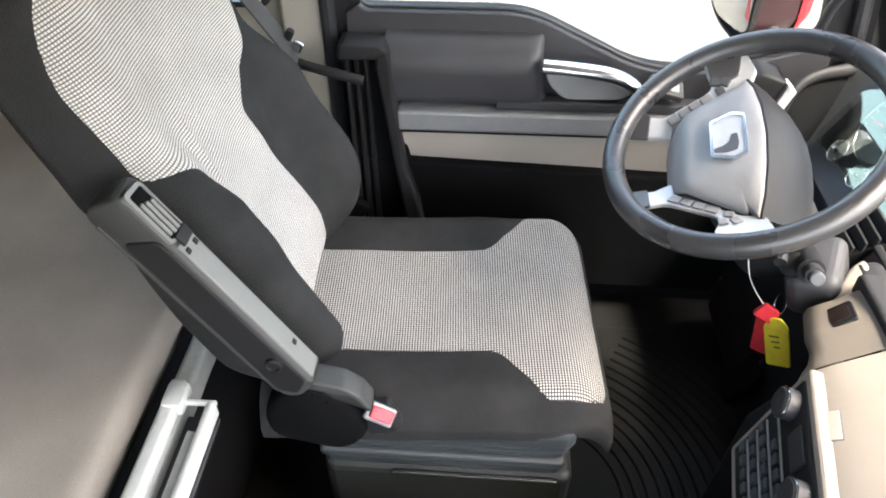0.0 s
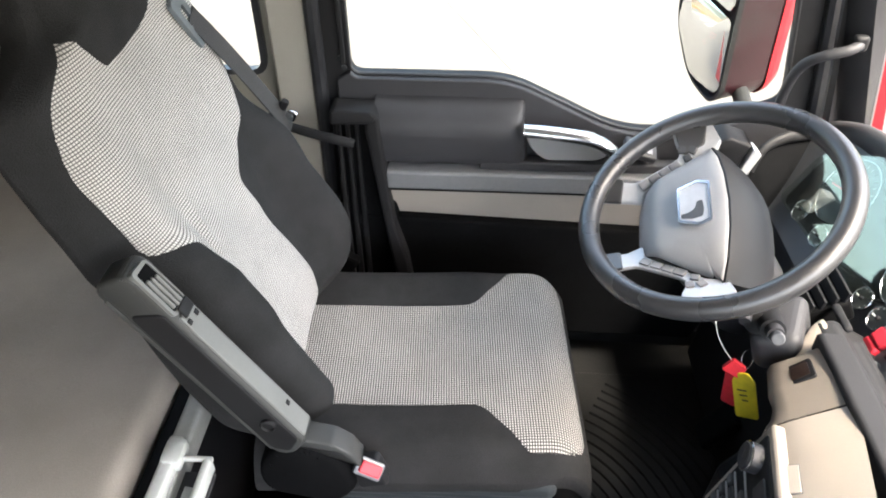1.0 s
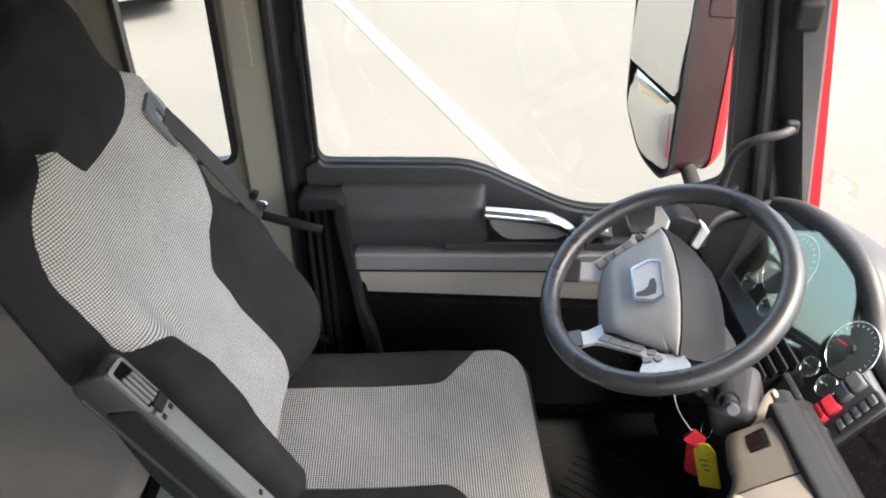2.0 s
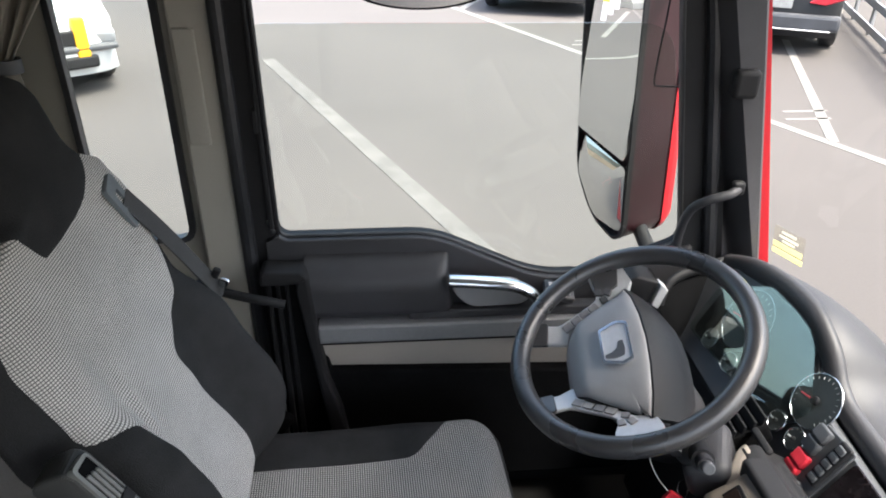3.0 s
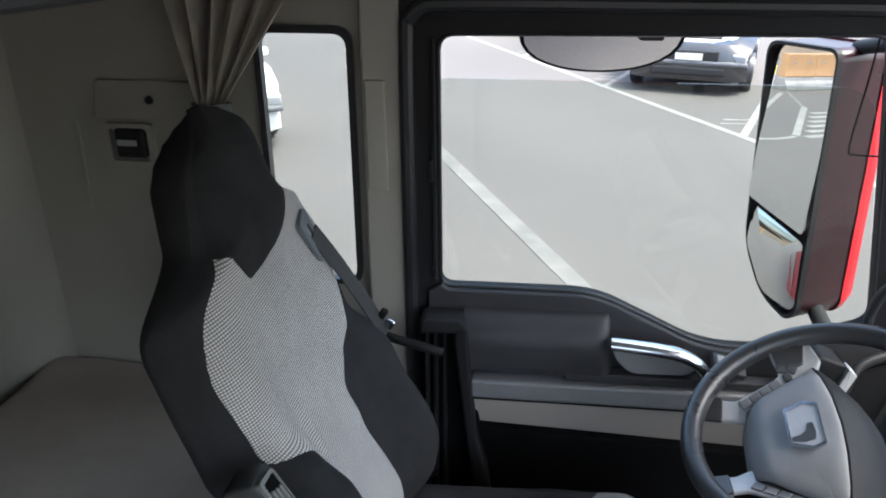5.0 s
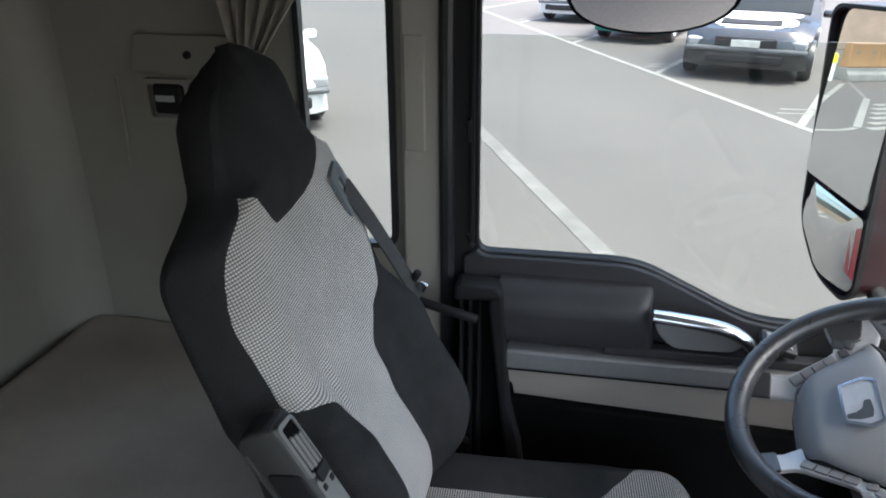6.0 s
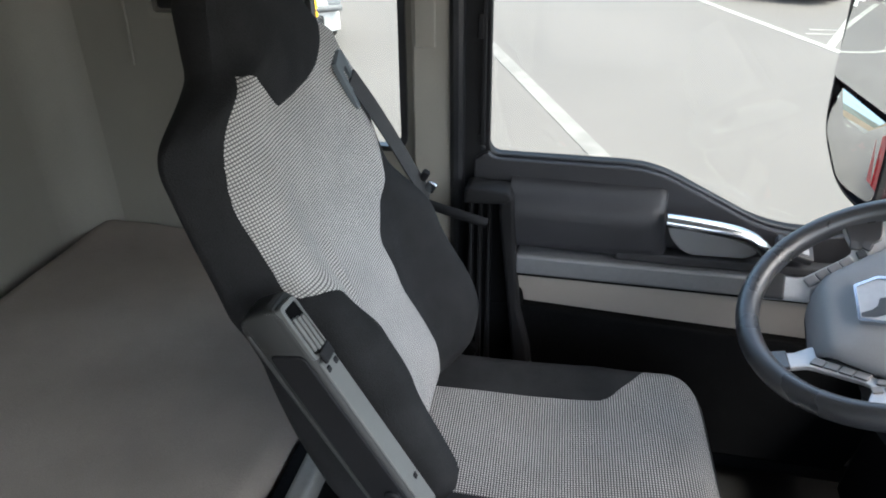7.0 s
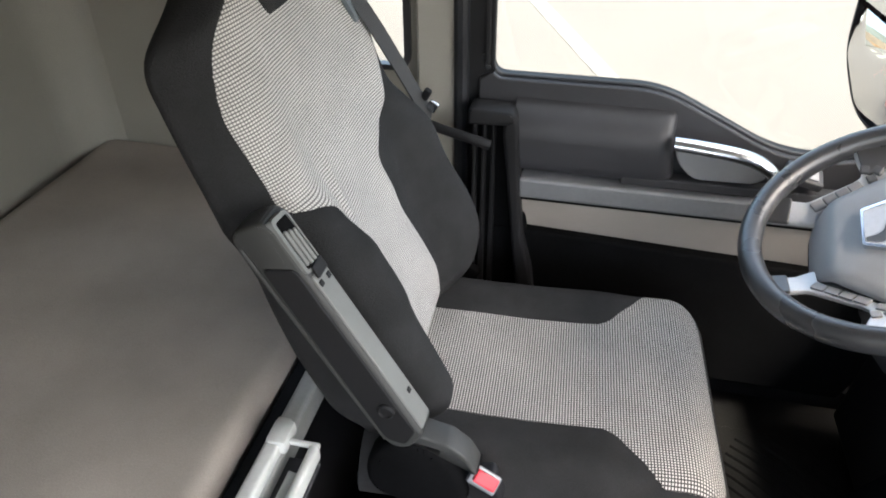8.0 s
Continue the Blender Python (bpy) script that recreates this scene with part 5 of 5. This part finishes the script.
    part("track", rbox((-0.85, 1.37, 1.735), (0.9, 0.03, 0.02), 0.004), M["black"], r)


curtain()


def wall_fittings():
    p = thing("wall_panel", (-0.89, LEFT, 1.18), "pale raised panel on the side wall with a dark stud", "wall panel")
    part("plate", prism(round_poly([(-1.05, 1.20), (-0.79, 1.20), (-0.79, 1.285), (-1.035, 1.285)], 0.012), "y", LEFT - 0.012, LEFT - 0.001, 0.004, 3), M["wall"], p)
    part("stud", lathe([(0.009, 0), (0.008, 0.006), (0.004, 0.008)], Matrix.Translation((-0.912, LEFT - 0.012, 1.243)) @ Matrix.Rotation(radians(90), 4, "X"), 16), M["black"], p)
    s = thing("wall_socket", (-0.972, LEFT, 1.14), "black socket box in a pale frame on the side wall", "socket")
    o, i = round_poly([(-1.032, 1.092), (-0.918, 1.092), (-0.918, 1.19), (-1.032, 1.19)], 0.012), round_poly([(-1.018, 1.104), (-0.930, 1.104), (-0.930, 1.178), (-1.018, 1.178)], 0.008)
    part("frame", frame_with_hole(o, i, "y", LEFT - 0.016, LEFT - 0.001), M["wall"], s)
    part("box", rbox((-0.968, LEFT - 0.014, 1.147), (0.070, 0.024, 0.066), 0.008, 3), M["black"], s)
    part("flap", rbox((-0.972, LEFT - 0.028, 1.150), (0.045, 0.006, 0.014), 0.002), M["hub"], s)
    # only its front corner shows; the unseen rest is added to darken the rear
    v = thing("upper_locker", (-1.08, 0.33, 1.46), "dark grey locker above the bunk, its unseen length added for shade", "locker")
    part("body", rbox((-1.085, 0.33, 1.60), (0.46, 2.12, 0.28), 0.02, 3), M["gplastic"], v)
    ridge = smooth_path([(-1.105, LEFT - 0.002, 0.98), (-1.10, LEFT - 0.004, 1.05), (-1.098, LEFT - 0.004, 1.12), (-1.10, LEFT - 0.002, 1.19)], 4)
    m = thing("wall_moulding", (-1.1, LEFT, 1.08), "pressed rib in the pale side lining", "moulding")
    part("rib", tube(ridge, 0.0035, 8, (0, 1, 0)), M["wall"], m)
    # rounded cove where the side meets the rear wall
    cove = [(BACK + 0.13 * (1 - math.cos(t)), LEFT + 0.005 - 0.13 * (1 - math.sin(t))) for t in [radians(a) for a in range(0, 91, 10)]]
    single("corner_lining", prism(cove + [(BACK - 0.002, LEFT + 0.01)], "z", 0.54, ROOF), M["wall"], "rounded pale corner lining of the cab", "trim", "structure")


wall_fittings()


def floor_mat():
    f = thing("floor_mat", (0.4, 0.95, 0.0), "ribbed black rubber floor mat with dust on it", "floor mat")
    part("sheet", rbox((0.36, 0.93, 0.006), (0.60, 0.72, 0.008), 0.003, 1), M["mat_floor"], f)
    for k in range(22):
        r = 0.20 + 0.028 * k
        a0, a1 = radians(-35), radians(62)
        path = [(0.14 + r * math.cos(a0 + (a1 - a0) * i / 16), 0.78 + r * math.sin(a0 + (a1 - a0) * i / 16), 0.010) for i in range(17)]
        path = [q for q in path if q[0] < 0.655 and 0.585 < q[1] < 1.275]
        if len(path) > 3:
            part("rib", sweep(path, [(-0.006, 0), (-0.003, 0.006), (0.003, 0.006), (0.006, 0)]), M["mat_floor"], f)
    p = thing("pedal", (0.6, 0.95, 0.1), "black pedal in the dark footwell", "pedal", "pedals")
    part("pad", rbox((0.60, 0.86, 0.17), (0.03, 0.07, 0.12), 0.01, 2, Euler((0, 0.5, 0)).to_matrix()), M["deep_black"], p)
    part("arm", tube([(0.62, 0.86, 0.2), (0.72, 0.86, 0.45)], 0.01, 8), M["black"], p)
    copy_thing(p, Matrix.Translation((0.6, 1.10, 0.1)))
    w = thing("lever_knob", (-0.12, 0.63, 0.2), "grey adjusting knob at the foot of the seat", "knob")
    part("knob", rbox((-0.10, 0.655, 0.135), (0.10, 0.035, 0.05), 0.018, 3), M["gplastic"], w)


floor_mat()


# ---- outside mirrors ----
def door_mirror():
    m = thing("door_mirror", (0.6, 1.84, 0.6), "tall outside mirror in a black and red housing", "mirror")
    n = Vector((-0.925, -0.38, 0.02)).normalized()
    side = Vector((0.38, -0.925, 0)).normalized()
    up = side.cross(n) * -1
    if up.z < 0:
        up = -up
    lean = Matrix((side, up, n)).transposed().to_4x4()
    F = Matrix.Translation((0.600, 1.845, 0.98)) @ Matrix.Rotation(radians(-3.5), 4, "Y") @ lean

    def slab(pts, lo, hi, bev=0.004, seg=2):
        bm = prism(pts, "z", lo, hi, bev, seg)
        bm.transform(F)
        return bm
    out = [(-0.125, 0.35), (0.118, 0.35), (0.122, -0.34), (0.09, -0.375), (-0.02, -0.345), (-0.112, -0.215)]
    rp = round_poly(out, [0.04, 0.03, 0.04, 0.03, 0.06, 0.06], 6)
    # housing: a deep bowl that narrows to the front
    bm = bmesh.new()
    rings = []
    for sc, h in ((0.94, -0.022), (0.97, -0.016), (0.99, 0.004), (1.0, -0.004), (1.0, -0.05), (0.995, -0.125), (0.93, -0.150), (0.75, -0.170)):
        rings.append([bm.verts.new(F @ Vector((x * sc, y * sc, h))) for x, y in rp])
    k = len(rp)
    for a, b in zip(rings, rings[1:]):
        for i in range(k):
            bm.faces.new((a[i], a[(i + 1) % k], b[(i + 1) % k], b[i]))
    bm.faces.new(rings[0]), bm.faces.new(rings[-1])
    h = part("housing", bm, M["maroon"], m, "dark maroon plastic housing", angle=50)
    rim = [(x * 1.004, y * 1.004) for x, y in rp]
    bm = frame_with_hole(rim, [(x * 0.96, y * 0.98) for x, y in rp], "z", -0.004, 0.012)
    bm.transform(F)
    part("glass_rim", bm, M["black"], m, "black rim round the mirror glass")
    bm = bmesh.new()
    rings = []
    for sc, hh in ((1.010, -0.132), (1.000, -0.150), (0.95, -0.172), (0.72, -0.188), (0.3, -0.192)):
        rings.append([bm.verts.new(F @ Vector((x * sc, y * sc, hh))) for x, y in rp])
    for a, b in zip(rings, rings[1:]):
        for i in range(k):
            bm.faces.new((a[i], a[(i + 1) % k], b[(i + 1) % k], b[i]))
    bm.faces.new(rings[-1])
    part("cover", bm, M["red"], m, "glossy red front cover", angle=50)
    g1 = round_poly([(-0.117, 0.340), (0.112, 0.340), (0.114, -0.118), (-0.112, -0.075)], 0.020, 4)
    bm = prism(g1, "z", -0.004, 0.002, 0.001, 1)
    bm.transform(F @ Matrix.Translation((0, 0.11, 0.006)) @ Matrix.Rotation(radians(-4.0), 4, "X") @ Matrix.Translation((0, -0.11, 0)))
    part("main_glass", bm, M["mirror"], m, "flat main mirror glass")
    g2 = round_poly([(-0.105, -0.10), (0.106, -0.142), (0.105, -0.33), (0.075, -0.358), (-0.016, -0.328), (-0.098, -0.21)], 0.02, 4)
    cx, cy, R = 0.0, -0.22, 0.45

    def wide(u, v):
        # a shallow dome, clipped to the lower outline
        p = g2[int(u * len(g2)) % len(g2)]
        x, y = cx + (p[0] - cx) * v, cy + (p[1] - cy) * v
        return F @ Vector((x, y, 0.026 - ((x - cx) ** 2 + (y - cy) ** 2) / (2 * R)))
    part("wide_glass", sheet(wide, len(g2), 8, close_u=True), M["mirror"], m, "curved wide-angle mirror glass")
    part("arm", tube(smooth_path([F @ Vector((0.08, -0.34, -0.08)), (0.72, 1.62, 0.615), (0.80, 1.52, 0.60), (0.86, 1.46, 0.60)], 5), 0.022, 12), M["black"], m)
    part("arm", tube(smooth_path([F @ Vector((0.08, 0.345, -0.08)), (0.70, 1.64, 1.36), (0.76, 1.50, 1.38), (0.78, 1.46, 1.38)], 5), 0.018, 12), M["black"], m)


door_mirror()


def kerb_mirror():
    m = thing("kerb_mirror", (0.07, 1.65, 1.36), "D-shaped kerb mirror hung outside above the door", "mirror")
    pts = [(-0.185, 0.0), (0.185, 0.0)] + [(0.185 * math.cos(radians(a)) , -0.142 * math.sin(radians(a)) ** 0.8) for a in range(12, 170, 12)]
    F = Matrix.Translation((0.067, 1.66, 1.375)) @ Matrix.Rotation(radians(134), 4, "X")
    bm = prism(pts, "z", -0.03, 0.004, 0.004)
    bm.transform(F)
    part("housing", bm, M["black"], m, "black rim")
    bm = prism([(x * 0.965, y * 0.95 - 0.003) for x, y in pts], "z", 0.003, 0.0065)
    bm.transform(F)
    part("glass", bm, M["mirror"], m, "mirror glass that shows the ground")
    rim = [F @ Vector((x, y, 0.004)) for x, y in round_poly(pts, 0.004, 2)]
    part("rim", sweep(rim, circle(0.0045, 8), F.to_3x3() @ Vector((0, 0, 1)), True), M["deep_black"], m, "thin black rubber rim")
    part("bracket", rbox((0.17, 1.62, 1.372), (0.055, 0.04, 0.022), 0.006, 2), M["black"], m)
    part("stay", tube([(0.067, 1.70, 1.40), (0.067, 1.68, 1.55), (0.067, 1.46, 1.62)], 0.012, 8), M["black"], m)
    w = thing("aerial_wire", (0.6, 1.46, 1.2), "thin black wire hooked outside the door glass", "wire")
    part("wire", tube(smooth_path([(0.575, 1.455, 1.410), (0.574, 1.46, 1.30), (0.570, 1.465, 1.19), (0.572, 1.465, 1.163), (0.580, 1.465, 1.157), (0.64, 1.46, 1.155), (0.655, 1.455, 1.150), (0.652, 1.455, 1.125), (0.660, 1.455, 1.11)], 4), 0.0022, 6), M["black"], w)
    # outer skin of the door and cab side, red
    single("cab_side", join(rbox((0.18, 1.485, 0.20), (1.05, 0.03, 0.85), 0.01), rbox((-0.87, 1.485, 0.20), (0.98, 0.03, 0.85), 0.01)), M["red"], "red painted outer side of the cab", "body panel", "structure")


kerb_mirror()


def sticker():
    s = thing("windscreen_sticker", (0.87, 1.28, 0.82), "yellow and white sticker on the windscreen", "sticker")
    turn = Euler((0, -0.17, 0.35)).to_matrix()
    part("sheet", rbox((0.880, 1.300, 0.838), (0.002, 0.084, 0.070), 0.0, 1, turn), M["film_clear"], s)
    for dz, w in ((-0.012, 0.080), (-0.030, 0.084)):
        part("stripe", rbox((0.878 - 0.17 * dz, 1.300, 0.838 + dz), (0.0025, w, 0.012), 0.0, 1, turn), M["film_yellow"], s, "yellow stripe")
    for dz, w in ((0.024, 0.040), (0.012, 0.052), (0.002, 0.034)):
        part("print_bar", rbox((0.878 - 0.17 * dz, 1.298, 0.838 + dz), (0.0025, w, 0.005), 0.0, 1, turn), M["film_grey"], s, "grey bar of small print")


sticker()


# ---- parked cars and the fence ----
def car(name, at, heading, paint, label, length=4.5, width=1.84, height=1.6, rear=False, bonnet=""):
    """A parked car; its nose points along heading (degrees from +x)."""
    c = thing(name, (0, 0, 0), label, "car", "parked cars")
    L, W, H = length, width / 2, height
    prof = [(-L / 2, 0.35), (-L / 2 + 0.02, 0.62), (-L / 2 + 0.10, 0.95), (-L / 2 + 0.35, 1.0 + (0.08 if rear else 0)), (-L / 2 + 0.75, H - 0.05), (-L / 2 + 1.2, H), (0.25, H - 0.02), (0.75, H - 0.22), (1.15, 1.02), (1.55, 0.96), (L / 2 - 0.12, 0.84), (L / 2, 0.66), (L / 2 + 0.01, 0.45), (L / 2 - 0.08, 0.24), (-L / 2 + 0.1, 0.24)]

    def section(x0, z):
        t = max(0, z - 0.95) / (H - 0.95)
        return W * (1 - 0.22 * t) * (1 - 0.10 * max(0, (abs(x0) - L / 2 + 0.5) / 0.5) ** 2)
    bm = bmesh.new()
    cols = []
    for k in range(9):
        s = -1 + 2 * k / 8
        sq = math.copysign(abs(s) ** 0.8, s)
        col = []
        for x, z in prof:
            y = section(x, z) * sq
            edge = abs(s) ** 5
            col.append(bm.verts.new((x - math.copysign(0.16 * edge, x) * (abs(x) > L / 2 - 0.4), y, z - 0.05 * edge * (z > 0.8))))
        cols.append(col)
    n = len(prof)
    for a, b in zip(cols, cols[1:]):
        for i in range(n):
            bm.faces.new((a[i], a[(i + 1) % n], b[(i + 1) % n], b[i]))
    bm.faces.new(cols[0]), bm.faces.new(cols[-1][::-1])
    part("body", bm, M[paint], c, angle=45)
    bm = prism([(1.13, 1.05), (0.79, H - 0.24), (0.76, H - 0.24), (1.10, 1.05)], "y", -W * 0.82, W * 0.82)
    part("windscreen", bm, M["darkglass"], c)
    bm = prism([(-L / 2 + 0.34, 1.09), (-L / 2 + 0.72, H - 0.10), (-L / 2 + 0.80, H - 0.10), (-L / 2 + 0.42, 1.09)], "y", -W * 0.78, W * 0.78)
    part("rear_window", bm, M["darkglass"], c)
    for s in (-1, 1):
        part("side_glass", prism([(-L / 2 + 0.75, 1.03), (1.0, 1.03), (0.68, H - 0.22), (-L / 2 + 1.0, H - 0.18)], "y", s * W * 0.90 - 0.02, s * W * 0.90 + 0.02), M["darkglass"], c)
        part("headlamp", rbox((L / 2 - 0.085, s * W * 0.74, 0.64), (0.12, 0.30, 0.13), 0.03, 2, Euler((0, 0.2, -0.25 * s)).to_matrix()), M["lamp"], c)
        tail = [(0.42, 0.72), (0.66, 0.70), (0.93, 0.80), (0.95, 1.12), (0.90, 1.14), (0.78, 0.94)] if rear else [(0.68, 0.77), (0.95, 0.79), (0.95, 0.96), (0.72, 0.95)]
        part("tail_lamp", prism([(s * W * y, z) for y, z in tail], "x", -L / 2 - 0.005, -L / 2 + 0.20, 0.012, 2), M["redplastic"], c, "red tail lamp")
        part("mirror", rbox((0.85, s * (W + 0.08), 1.02), (0.12, 0.18, 0.12), 0.04, 2), M[paint], c)
        for x in (L / 2 - 0.85, -L / 2 + 0.85):
            w = part("wheel", lathe([(0.20, -0.10), (0.31, -0.10), (0.33, -0.06), (0.33, 0.06), (0.31, 0.10), (0.20, 0.10)], Matrix.Translation((x, s * (W - 0.11), 0.33)) @ Matrix.Rotation(radians(90), 4, "X"), 24), M["rubber"], c)
            part("rim", lathe([(0.205, -0.108), (0.19, -0.09), (0.06, -0.10), (0.05, 0.10), (0.19, 0.09), (0.205, 0.108)], Matrix.Translation((x, s * (W - 0.11), 0.33)) @ Matrix.Rotation(radians(90), 4, "X"), 16), M["silver"], w)
    part("grille", rbox((L / 2 - 0.015, 0, 0.66), (0.06, 0.95, 0.16), 0.02, 2), M["black"], c)
    part("lower_grille", rbox((L / 2 + 0.0, 0, 0.40), (0.06, 1.2, 0.14), 0.03, 2), M["black"], c)
    part("bumper", rbox((L / 2 - 0.03, 0, 0.54), (0.12, width * 0.9, 0.08), 0.03, 2), M["gplastic"], c)
    part("number_plate", rbox((L / 2 + 0.035, 0, 0.640), (0.012, 0.44, 0.11), 0.004, 1), M["plate"], c, "blank pale plate")
    part("rear_plate", rbox((-L / 2 - 0.01, 0, 0.70), (0.012, 0.34, 0.13), 0.004, 1), M["plate"], c)
    part("rear_bumper", rbox((-L / 2 + 0.02, 0, 0.46), (0.14, width * 0.92, 0.22), 0.05, 2), M["gplastic"], c)
    part("bumper_strip", rbox((-L / 2 - 0.05, 0, 0.36), (0.02, width * 0.8, 0.02), 0.005, 1), M["chrome"], c)
    # white sheet over the bonnet: the sky's reflection put into colour
    if bonnet:
        def lid(u, v):
            x = lerp([(0, 1.17), (0.25, 1.42), (1, L / 2 - 0.20)], u)
            return (x, W * (0.86 - 0.14 * u) * (2 * v - 1), lerp([(1.15, 1.02), (1.55, 0.96), (L / 2 - 0.12, 0.84)], x) + 0.012 - 0.05 * abs(2 * v - 1) ** 5)
        part("bonnet", sheet(lid, 8, 10), M[bonnet], c, "white overlay for the sky's reflection on the bonnet")
        part("hood_vent", rbox((L / 2 - 0.52, 0.0, 0.925), (0.34, 0.95, 0.03), 0.01, 1, Euler((0, 0.145, 0)).to_matrix()), M["black"], c, "dark intake in the bonnet")
    c.matrix_basis = Matrix.Translation((at[0], at[1], GROUND)) @ Matrix.Rotation(radians(heading), 4, "Z")
    return c


M["darkglass"] = mat("dark_car_glass", (0.015, 0.018, 0.020), 0.10, vary=0.05, spec=0.25)
M["lamp"] = mat("headlamp", (0.30, 0.31, 0.33), 0.3, metal=0.2, vary=0.05)
M["plate"] = mat("plate", (0.42, 0.42, 0.40), 0.5)
M["car_black"] = mat("black_paint", (0.018, 0.020, 0.022), 0.14, vary=0.05, spec=0.8)
M["car_green"] = mat("green_paint", (0.008, 0.11, 0.085), 0.18, vary=0.05)
M["car_white"] = mat("white_paint", (0.58, 0.59, 0.60), 0.2, vary=0.03)
M["car_grey"] = mat("grey_paint", (0.020, 0.021, 0.023), 0.4, vary=0.05, spec=0.3)
M["amber"] = mat("amber_panel", (0.78, 0.42, 0.02), 0.4, vary=0.08, scale=4)
M["tanwall"] = mat("tan_plaster", (0.16, 0.13, 0.10), 0.9, vary=0.2, scale=1.5, bump=0.3)
M["dullwhite"] = mat("dull_white_plastic", (0.15, 0.15, 0.145), 0.6, vary=0.2, scale=3)
M["orange"] = mat("orange_plastic", (0.25, 0.150, 0.070), 0.6, vary=0.15, scale=2)
M["galv"] = mat("galvanised_steel", (0.30, 0.31, 0.32), 0.5, metal=0.4, vary=0.1, scale=4)

HEAD = -110.0
car("black_car", (3.28, 14.70), -107, "car_black", "black car parked nose out in a bay, sky reflection painted white on its bonnet", 4.6, 2.08, 1.75, bonnet="car_white")
car("green_car", (1.68, 18.6), HEAD, "car_green", "green car parked nose out in a bay", 4.2, 1.74, 1.5)
car("white_car", (0.3, 22.2), HEAD, "car_white", "white car parked nose out in a bay", 4.4, 1.8, 1.55)
car("grey_car", (6.42, 11.80), 64, "car_grey", "dark grey car parked tail out with red lamps", 4.3, 1.8, 1.55, True)
van = car("white_taxi", (-5.02, 9.65), -55, "car_white", "white car with a yellow panel on its nose", 4.6, 1.85, 1.6)
part("door_panel", rbox(van.matrix_basis.translation + Vector((2.27, 0.46, 0.66)), (0.12, 0.14, 0.42), 0.02, 2), M["amber"], van, "yellow panel on the nose")


def guard_rail():
    g = thing("guard_rail", (7.4, 10.5, GROUND), "galvanised steel guard rail along the lot", "guard rail")
    a, b = Vector((6.1, 7.1, GROUND)), Vector((8.9, 14.2, GROUND))
    for h in (0.14, 0.50, 0.86):
        part("beam", sweep([a + Vector((0, 0, h)), b + Vector((0, 0, h))], [(-0.02, -0.055), (0.02, -0.05), (0.008, -0.015), (0.02, 0.0), (0.008, 0.015), (0.02, 0.05), (-0.02, 0.055)]), M["galv"], g, smooth=False)
    for k in range(6):
        p = a + (b - a) * (k + 0.3) / 6
        part("post", rbox(p + Vector((0.06, -0.02, 0.48)), (0.06, 0.06, 1.0), 0.01, 1), M["galv"], g)


guard_rail()


# ---- behind the truck, as the mirrors show it ----
arc = smooth_path([(-7.0, 7.3, 0), (-7.7, 6.75, 0), (-8.3, 6.42, 0), (-8.7, 6.27, 0), (-9.10, 6.25, 0)], 4)
for p, q in zip(arc, arc[1:]):
    painted_line(p.xy, q.xy, 0.09, "paint")
painted_line((-9.9, 7.43), (-13.4, 8.75), 0.10, "paint")
painted_line((-13.9, 8.9), (-12.1, 7.6), 0.07, "worn_paint")
painted_line((-9.2, 6.28), (-12.1, 7.58), 0.12, "paint")
for k in range(6):
    p = Vector((-9.27 - 0.46 * k, 6.13 + 0.206 * k))
    painted_line(p, p + Vector((-0.95, -0.20)), 0.15, "paint")


def road_barrier():
    """A plastic barrier of two halves, 1 m long, with its foot at the origin."""
    b = thing("road_barrier", (0, 0, 0), "orange and white plastic road barrier standing in the lot", "barrier", "lot barriers")
    low = round_poly([(-0.24, 0.0), (0.24, 0.0), (0.21, 0.14), (0.13, 0.20), (0.12, 0.28), (-0.12, 0.28), (-0.13, 0.20), (-0.21, 0.14)], 0.02, 3)
    part("foot", prism(low, "y", -0.49, 0.49, 0.012), M["dullwhite"], b, "dull white lower half")
    high = round_poly([(-0.12, 0.285), (0.12, 0.285), (0.10, 0.45), (0.085, 0.80), (-0.085, 0.80), (-0.10, 0.45)], 0.02, 3)
    part("panel", prism(high, "y", -0.485, 0.485, 0.012), M["orange"], b, "orange upper half")
    for y in (-0.25, 0.25):
        part("reflector", rbox((0.092, y, 0.60), (0.02, 0.10, 0.05), 0.006, 1), M["dullwhite"], b)
    return b


row = [Matrix.Translation((-14.35 - 0.98 * k, 8.98 - 0.20 * k, GROUND)) @ Matrix.Rotation(radians(102 - 180), 4, "Z") for k in range(3)]
first = road_barrier()
first.matrix_basis = row[0]
for m in row[1:]:
    copy_thing(first, m)


def bollard():
    w = thing("bollard", (0, 0, 0), "white metal bollard with a yellow cap", "bollard", "lot bollards")
    part("post", lathe([(0.06, 0.0), (0.06, 0.50), (0.05, 0.55)], Matrix.Identity(4), 16), M["car_white"], w)
    part("cap", lathe([(0.065, 0.38), (0.065, 0.54), (0.03, 0.58)], Matrix.Identity(4), 16), M["yellow"], w)
    return w


post = bollard()
post.matrix_basis = Matrix.Translation((-11.7, 8.45, GROUND))
for k in (1, 2):
    copy_thing(post, Matrix.Translation((-11.7 - 0.9 * k, 8.45 + 0.33 * k, GROUND)))

wall = prism([(-0.15, 0.0), (0.15, 0.0), (0.15, 1.7), (0.19, 1.7), (0.19, 1.8), (-0.19, 1.8), (-0.19, 1.7), (-0.15, 1.7)], "y", -9.0, 9.0, 0.01)
wall.transform(Matrix.Translation((-20.5, 12.0, GROUND)) @ Matrix.Rotation(radians(-12), 4, "Z"))
single("lot_wall", wall, M["tanwall"], "low tan plastered wall beyond the lot", "wall", "structure")
